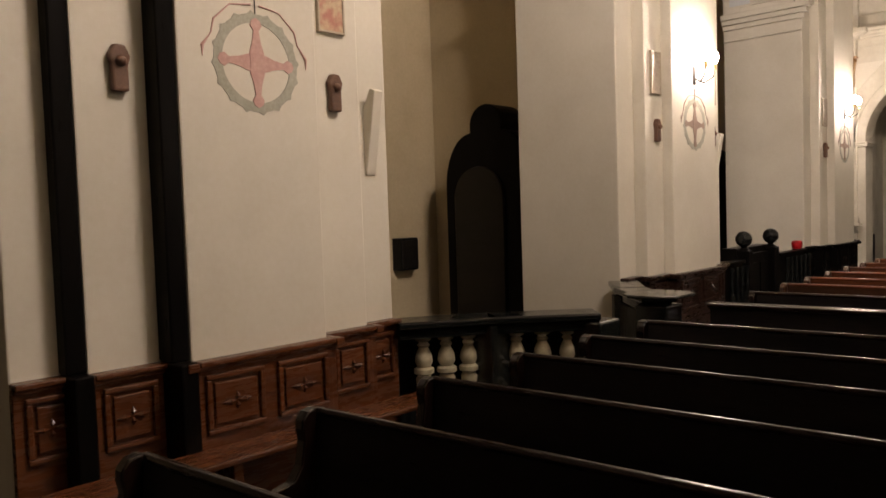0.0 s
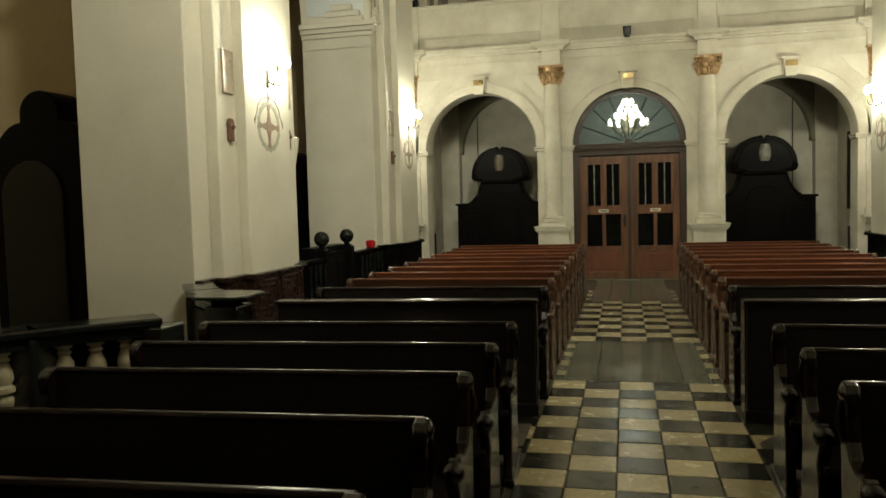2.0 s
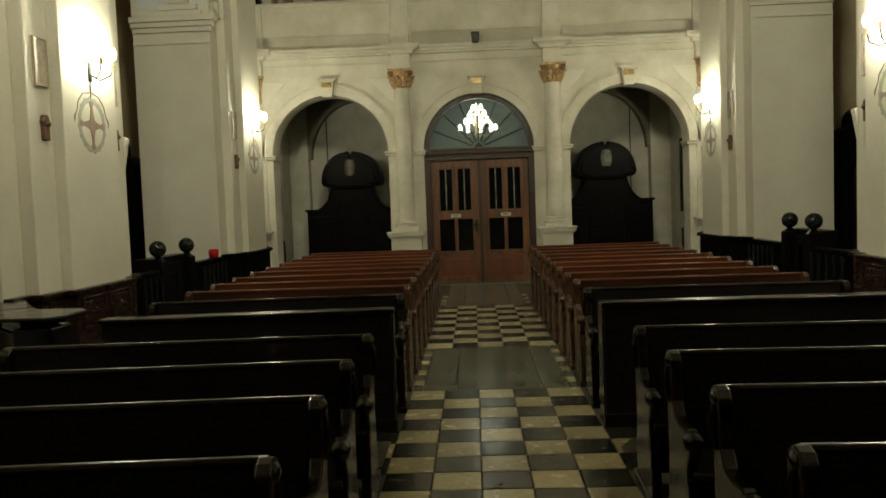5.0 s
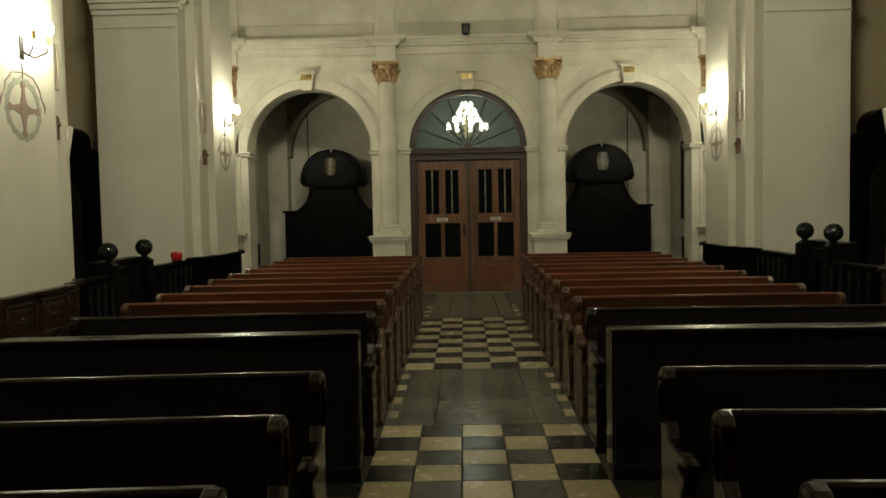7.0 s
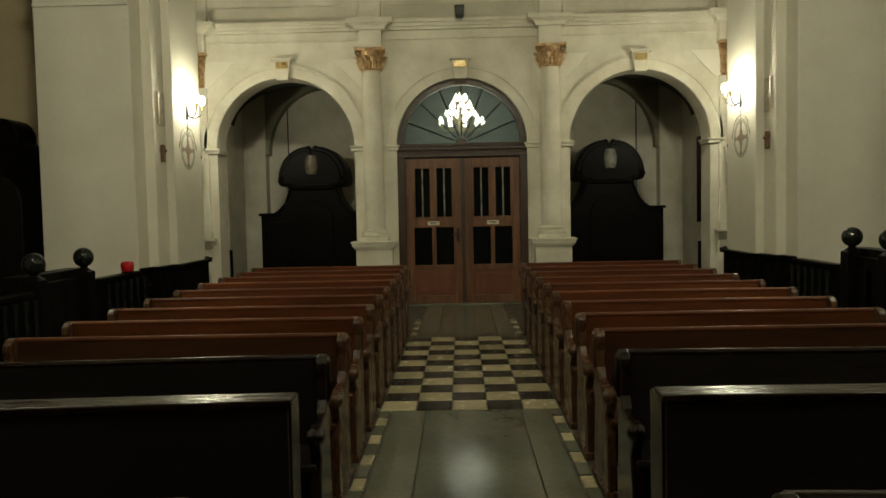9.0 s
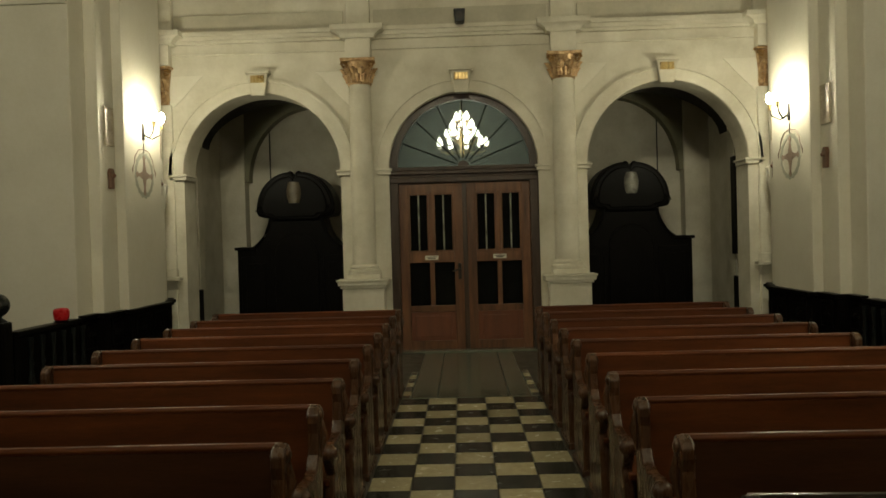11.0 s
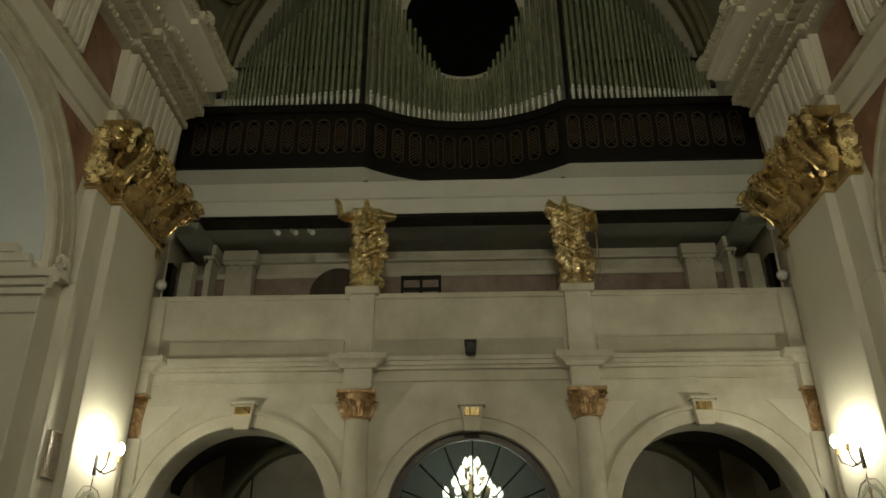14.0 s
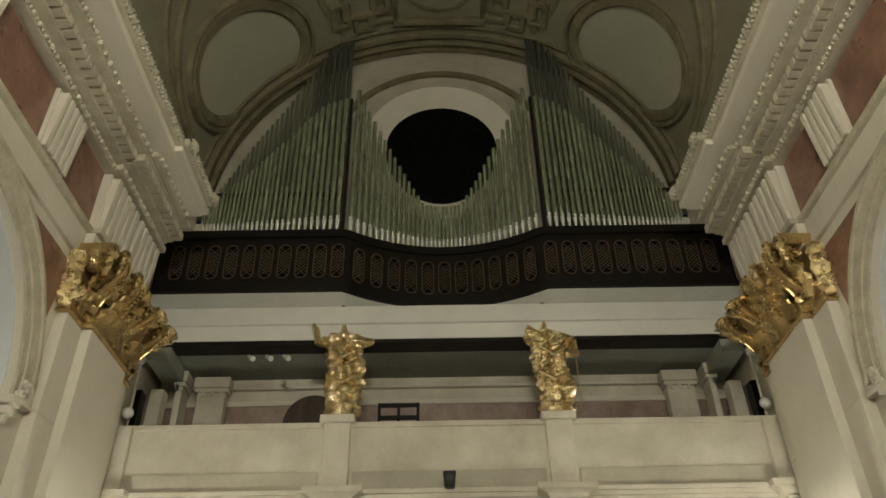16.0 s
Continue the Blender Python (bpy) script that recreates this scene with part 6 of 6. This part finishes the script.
def low_screen(s, y0, y1, ya, yb, zb):
    """Dark screen before the chapel nearest the door, with a raised box between two ball finials."""
    sc = thing("chapel_screen", "low black wooden chapel screen with ball finials", "screen", "chapel screens")
    for a, b in ((y0 + 0.02, ya - 0.16), (yb + 0.20, y1 - 0.02)):
        part("panel", box_s(bmesh.new(), s, 4.45, 4.51, a, b, 0, 0.88), WOOD_BLACK, sc, bevel=0.01)
        part("rail", box_s(bmesh.new(), s, 4.41, 4.55, a, b, 0.88, 0.93), WOOD_BLACK, sc, bevel=0.012)
        n = max(3, round((b - a) / 0.2))
        for j in range(n):
            y = a + (b - a) * (j + 0.5) / n
            part("baluster", v_lathe(bmesh.new(), [(0.04, 0.0), (0.04, 0.05), (0.02, 0.09), (0.045, 0.28), (0.05, 0.36), (0.02, 0.56), (0.032, 0.60), (0.018, 0.66), (0.035, 0.86)], s * 4.36, y, 10), MARBLE_BLACK, sc, "glossy black turned baluster", smooth=True)
    part("gate_box", box_s(bmesh.new(), s, 4.56, 4.78, ya - 0.14, yb + 0.17, 0.0, zb - 0.13), WOOD_BLACK, sc, bevel=0.012)
    gate = part("gate", box_s(bmesh.new(), s, 4.50, 4.555, ya + 0.09, yb - 0.09, 0.04, zb - 0.22), WOOD_BLACK, sc, bevel=0.01)
    for y in (ya + 0.30, yb - 0.30):
        part("raised_field", box_s(bmesh.new(), s, 4.485, 4.503, y - 0.16, y + 0.16, 0.16, zb - 0.36), WOOD_BLACK, gate, bevel=0.012)
    for y in (ya, yb):
        part("post", box_s(bmesh.new(), s, 4.40, 4.60, y - 0.085, y + 0.085, 0, zb - 0.16), WOOD_BLACK, sc, bevel=0.02)
        part("neck", v_lathe(bmesh.new(), [(0.09, zb - 0.16), (0.07, zb - 0.14), (0.04, zb - 0.12), (0.05, zb - 0.09)], s * 4.50, y, 14), WOOD_BLACK, sc, smooth=True)
        part("ball", v_ball(bmesh.new(), s * 4.50, y, zb, 0.115, 20), MARBLE_BLACK, sc, "polished black ball finial", smooth=True)


low_screen(-1, *OPENINGS[0], -5.48, -4.42, 1.205)
low_screen(1, *OPENINGS[0], -5.13, -4.33, 1.265)
for s, side in SIDES:
    balustrade(s, *OPENINGS[1], 0.52)

votive = thing("votive_lamp", "small red glass votive lamp standing on the black screen", "lamp")
part("glass", v_lathe(bmesh.new(), [(0.062, 0.945), (0.078, 0.96), (0.085, 1.02), (0.080, 1.06), (0.062, 1.075), (0.02, 1.08)], -4.48, -3.29, 18), RED_GLASS, votive, "bright red glass cup", smooth=True)
part("saucer", v_lathe(bmesh.new(), [(0.07, 0.93), (0.085, 0.94), (0.06, 0.946)], -4.48, -3.29, 18), PLASTIC_BLACK, votive, smooth=True)

# ---------------------------------------------------------------- chapels: tall dark cabinet and a wall box
for s, side in SIDES:
    for yc in (-8.55, -2.35):
      cab = thing("chapel_cabinet", "tall black arched cabinet standing in the side chapel", "cabinet", "chapel cabinets")
      cx = s * 6.68
      cab.location = (cx, yc, 0)
      pts = [(-0.72, 0), (0.72, 0)] + [(0.27 + 0.45 * math.cos(radians(a)), 2.05 + 0.72 * math.sin(radians(a))) for a in range(0, 91, 10)] + [(0.27 * math.cos(radians(a)), 2.86 + 0.27 * math.sin(radians(a))) for a in range(-10, 191, 14)] + [(-0.27 - 0.45 * math.cos(radians(a)), 2.05 + 0.72 * math.sin(radians(a))) for a in range(90, -1, -10)]
      part("body", v_prism(bmesh.new(), pts, "y", 0, 0.5), WOOD_BLACK, cab, bevel=0.02)
      part("arched_panel", v_prism(bmesh.new(), arc(0.12 * s, 1.9, 0.42, 0, 180, 16) + [(0.12 * s - 0.42, 0.2), (0.12 * s + 0.42, 0.2)], "y", -0.04, 0.004), WOOD_CASE, cab, bevel=0.015)
    bx = thing("wall_box", "small grey box fixed to the chapel wall", "box", "wall boxes")
    part("case", v_box(bmesh.new(), *sorted((s * 8.2, s * 8.02)), -8.85, -8.5, 0.92, 1.38), PLASTIC_BLACK, bx, bevel=0.015)
    part("lid", v_box(bmesh.new(), *sorted((s * 8.02, s * 8.0)), -8.83, -8.52, 0.95, 1.35), IRON, bx, bevel=0.008)
    for yc in (-7.9, -1.75):
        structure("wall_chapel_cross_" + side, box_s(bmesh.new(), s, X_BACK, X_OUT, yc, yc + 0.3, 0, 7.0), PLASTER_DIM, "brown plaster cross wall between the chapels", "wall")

# ---------------------------------------------------------------- pews
PEW_X0, PEW_X1 = 0.80, 2.91
END = [(-0.40, 0.0), (0.05, 0.0), (0.06, 0.20), (0.035, 0.42), (0.05, 0.62), (0.075, 0.80), (0.088, 0.87), (0.075, 0.912), (0.04, 0.93), (-0.005, 0.92), (-0.035, 0.89), (-0.04, 0.85), (-0.03, 0.80), (-0.05, 0.70), (-0.10, 0.64), (-0.20, 0.625), (-0.30, 0.64), (-0.36, 0.62), (-0.385, 0.57), (-0.36, 0.52), (-0.32, 0.47), (-0.36, 0.36), (-0.39, 0.16)]


def pew(s, wood, rail, end, label):
    p = thing("pew", label, "pew", "pews")
    back = [(0.0, 0.36), (0.025, 0.36), (0.07, 0.905), (0.045, 0.905)]
    part("backrest", v_prism(bmesh.new(), back, "x", s * PEW_X0, s * PEW_X1), wood, p)
    part("top_rail", v_prism(bmesh.new(), [(0.042, 0.895), (0.080, 0.895), (0.084, 0.910), (0.074, 0.924), (0.050, 0.924), (0.040, 0.910)], "x", s * PEW_X0, s * PEW_X1), rail, p, bevel=0.004)
    part("lower_panel", v_box(bmesh.new(), *sorted((s * PEW_X0, s * PEW_X1)), 0.005, 0.025, 0.06, 0.36), wood, p)
    part("seat", v_box(bmesh.new(), *sorted((s * PEW_X0, s * PEW_X1)), -0.36, 0.0, 0.415, 0.45), wood, p, bevel=0.008)
    for x in (PEW_X0, PEW_X1):
        e = part("pew_end", v_prism(bmesh.new(), END, "x", s * x - 0.028, s * x + 0.028), end, p, "worn glossy scrolled end", bevel=0.009)
        if x == PEW_X0:
            part("scroll", v_tube(bmesh.new(), [(s * x + q * 0.042, 0.028, 0.882) for q in (-1.0, -0.8, -0.3, 0.3, 0.8, 1.0)], [0.012, 0.032, 0.043, 0.043, 0.032, 0.012], 16), end, e, smooth=True)
            part("carved_leaf", v_tube(bmesh.new(), [(s * x - s * 0.03, 0.03, 0.86), (s * x - s * 0.042, 0.02, 0.78), (s * x - s * 0.03, 0.0, 0.68)], [0.008, 0.022, 0.006], 8), end, e, smooth=True)
        part("arm_knob", v_ball(bmesh.new(), s * x, -0.345, 0.59, 0.05, 16), end, e, smooth=True)
        part("foot", v_box(bmesh.new(), s * x - 0.04, s * x + 0.04, -0.42, 0.08, 0.0, 0.05), end, e, bevel=0.01)
    return p


ROWS_FRONT = (-15.05, -14.28, -13.55, -12.80, -12.08, -11.33)
ROWS_REAR = tuple(-9.27 + 0.714 * i for i in range(10))
for s in (-1, 1):
    # wood darkens row by row towards the near end, for the light's falloff
    for rows, wood, label in ((ROWS_FRONT + ROWS_REAR[:1], WOOD_PEW_DARK, "oak church pew with scrolled ends, coloured black-brown for shade"), (ROWS_REAR[1:2], WOOD_PEW_MID, "oak church pew with scrolled ends, half darkened for shade"), (ROWS_REAR[2:], WOOD_PEW, "red-brown varnished oak church pew with scrolled ends")):
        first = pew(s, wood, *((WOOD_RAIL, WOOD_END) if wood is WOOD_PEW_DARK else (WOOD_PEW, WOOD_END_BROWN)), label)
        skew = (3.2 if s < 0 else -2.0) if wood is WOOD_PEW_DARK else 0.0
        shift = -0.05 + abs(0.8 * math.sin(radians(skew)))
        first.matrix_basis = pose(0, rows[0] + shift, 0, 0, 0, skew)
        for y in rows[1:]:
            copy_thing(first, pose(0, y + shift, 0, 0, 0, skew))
    # solid front desk of the rear block
    dk = thing("kneeling_desk", "plain dark wooden front panel before the rear pews", "desk", "kneeling desks")
    dk.matrix_basis = pose(0, -10.22 + (0.04 if s < 0 else 0.0), 0, 0, 0, 3.0 if s < 0 else 0.0)
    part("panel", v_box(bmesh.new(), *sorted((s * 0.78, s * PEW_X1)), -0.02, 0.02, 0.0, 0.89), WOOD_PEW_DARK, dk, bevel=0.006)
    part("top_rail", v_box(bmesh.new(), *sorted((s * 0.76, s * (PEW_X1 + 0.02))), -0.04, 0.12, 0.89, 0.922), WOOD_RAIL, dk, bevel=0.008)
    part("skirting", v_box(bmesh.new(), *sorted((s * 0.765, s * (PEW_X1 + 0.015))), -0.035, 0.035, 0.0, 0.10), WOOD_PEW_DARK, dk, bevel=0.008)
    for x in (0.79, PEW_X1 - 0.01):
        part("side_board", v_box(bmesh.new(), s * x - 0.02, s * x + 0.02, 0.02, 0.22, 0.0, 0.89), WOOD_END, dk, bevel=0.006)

# ---------------------------------------------------------------- floor pieces
T = 0.30
TILE_ME = {}


def piece_mesh(key, w, d, h, mat):
    if key not in TILE_ME:
        bm = bmesh.new()
        e = 0.004
        lo = [bm.verts.new((x, y, 0)) for x, y in ((-w, -d), (w, -d), (w, d), (-w, d))]
        hi = [bm.verts.new((x, y, h)) for x, y in ((-w + e, -d + e), (w - e, -d + e), (w - e, d - e), (-w + e, d - e))]
        bm.faces.new(hi)
        for i in range(4):
            bm.faces.new((lo[i], lo[(i + 1) % 4], hi[(i + 1) % 4], hi[i]))
        me = bpy.data.meshes.new("tile")
        bm.to_mesh(me)
        bm.free()
        me.materials.append(mat)
        TILE_ME[key] = me
    return TILE_ME[key]


def lay(name, key, x, y, w, d, mat, h=0.012):
    ob = new(name, piece_mesh(key, w / 2 - 0.003, d / 2 - 0.003, h, mat))
    ob.location = (x, y, 0.0 + random.uniform(-0.001, 0.0015))
    ob.rotation_euler = (random.uniform(-0.0012, 0.0012), random.uniform(-0.0012, 0.0012), random.uniform(-0.006, 0.006))
    ob.parent = floor


def checker(y_top, rows, cols, shift):
    for j in range(rows):
        for i in range(-cols, cols + 1):
            y = y_top - (j + 0.5) * T
            white = (i + j + shift) % 2 == 0
            lay("tile", "w" if white else "b", i * T, y, T, T, TILE_WHITE if white else TILE_BLACK)


checker(-9.05, 22, 2, 0)
checker(-3.40, 12, 2, 1)
for j in range(4, 7):
    for s in (-1, 1):
        for i in range(3, 10):
            white = (i + j) % 2 == 0
            lay("tile", "w" if white else "b", s * i * T, -9.05 - (j + 0.5) * T, T, T, TILE_WHITE if white else TILE_BLACK)
# grey slabs between and before the door
for y0, y1 in ((-9.04, -7.02), (-3.38, -1.75), (-1.74, -0.12)):
    xs = (-0.655, -0.36, 0.42, 0.655)
    for a, b in zip(xs, xs[1:]):
        lay("slab", "s%.2f%.2f" % (b - a, y1 - y0), (a + b) / 2, (y0 + y1) / 2, b - a, y1 - y0, SLAB)
for s in (-1, 1):
    for y in (-8.72, -8.26, -7.80, -7.34, -3.1, -2.6, -2.1):
        lay("tile", "inlay", s * 0.708, y, 0.09, 0.20, TILE_WHITE)
    for y0, y1 in ((-9.04, -8.83), (-8.61, -8.37), (-8.15, -7.91), (-7.69, -7.45), (-7.23, -7.02), (-3.37, -3.21), (-2.99, -2.71), (-2.49, -2.21), (-1.99, -1.75)):
        lay("border_stone", "edge%.2f" % (y1 - y0), s * 0.708, (y0 + y1) / 2, 0.09, y1 - y0, SLAB)
    for k in range(12):
        lay("border_stone", "border", s * 0.86, -16.0 + k * 0.58 if k < 10 else -6.6 + (k - 10) * 0.58, 0.16, 0.57, STONE_FLOOR)
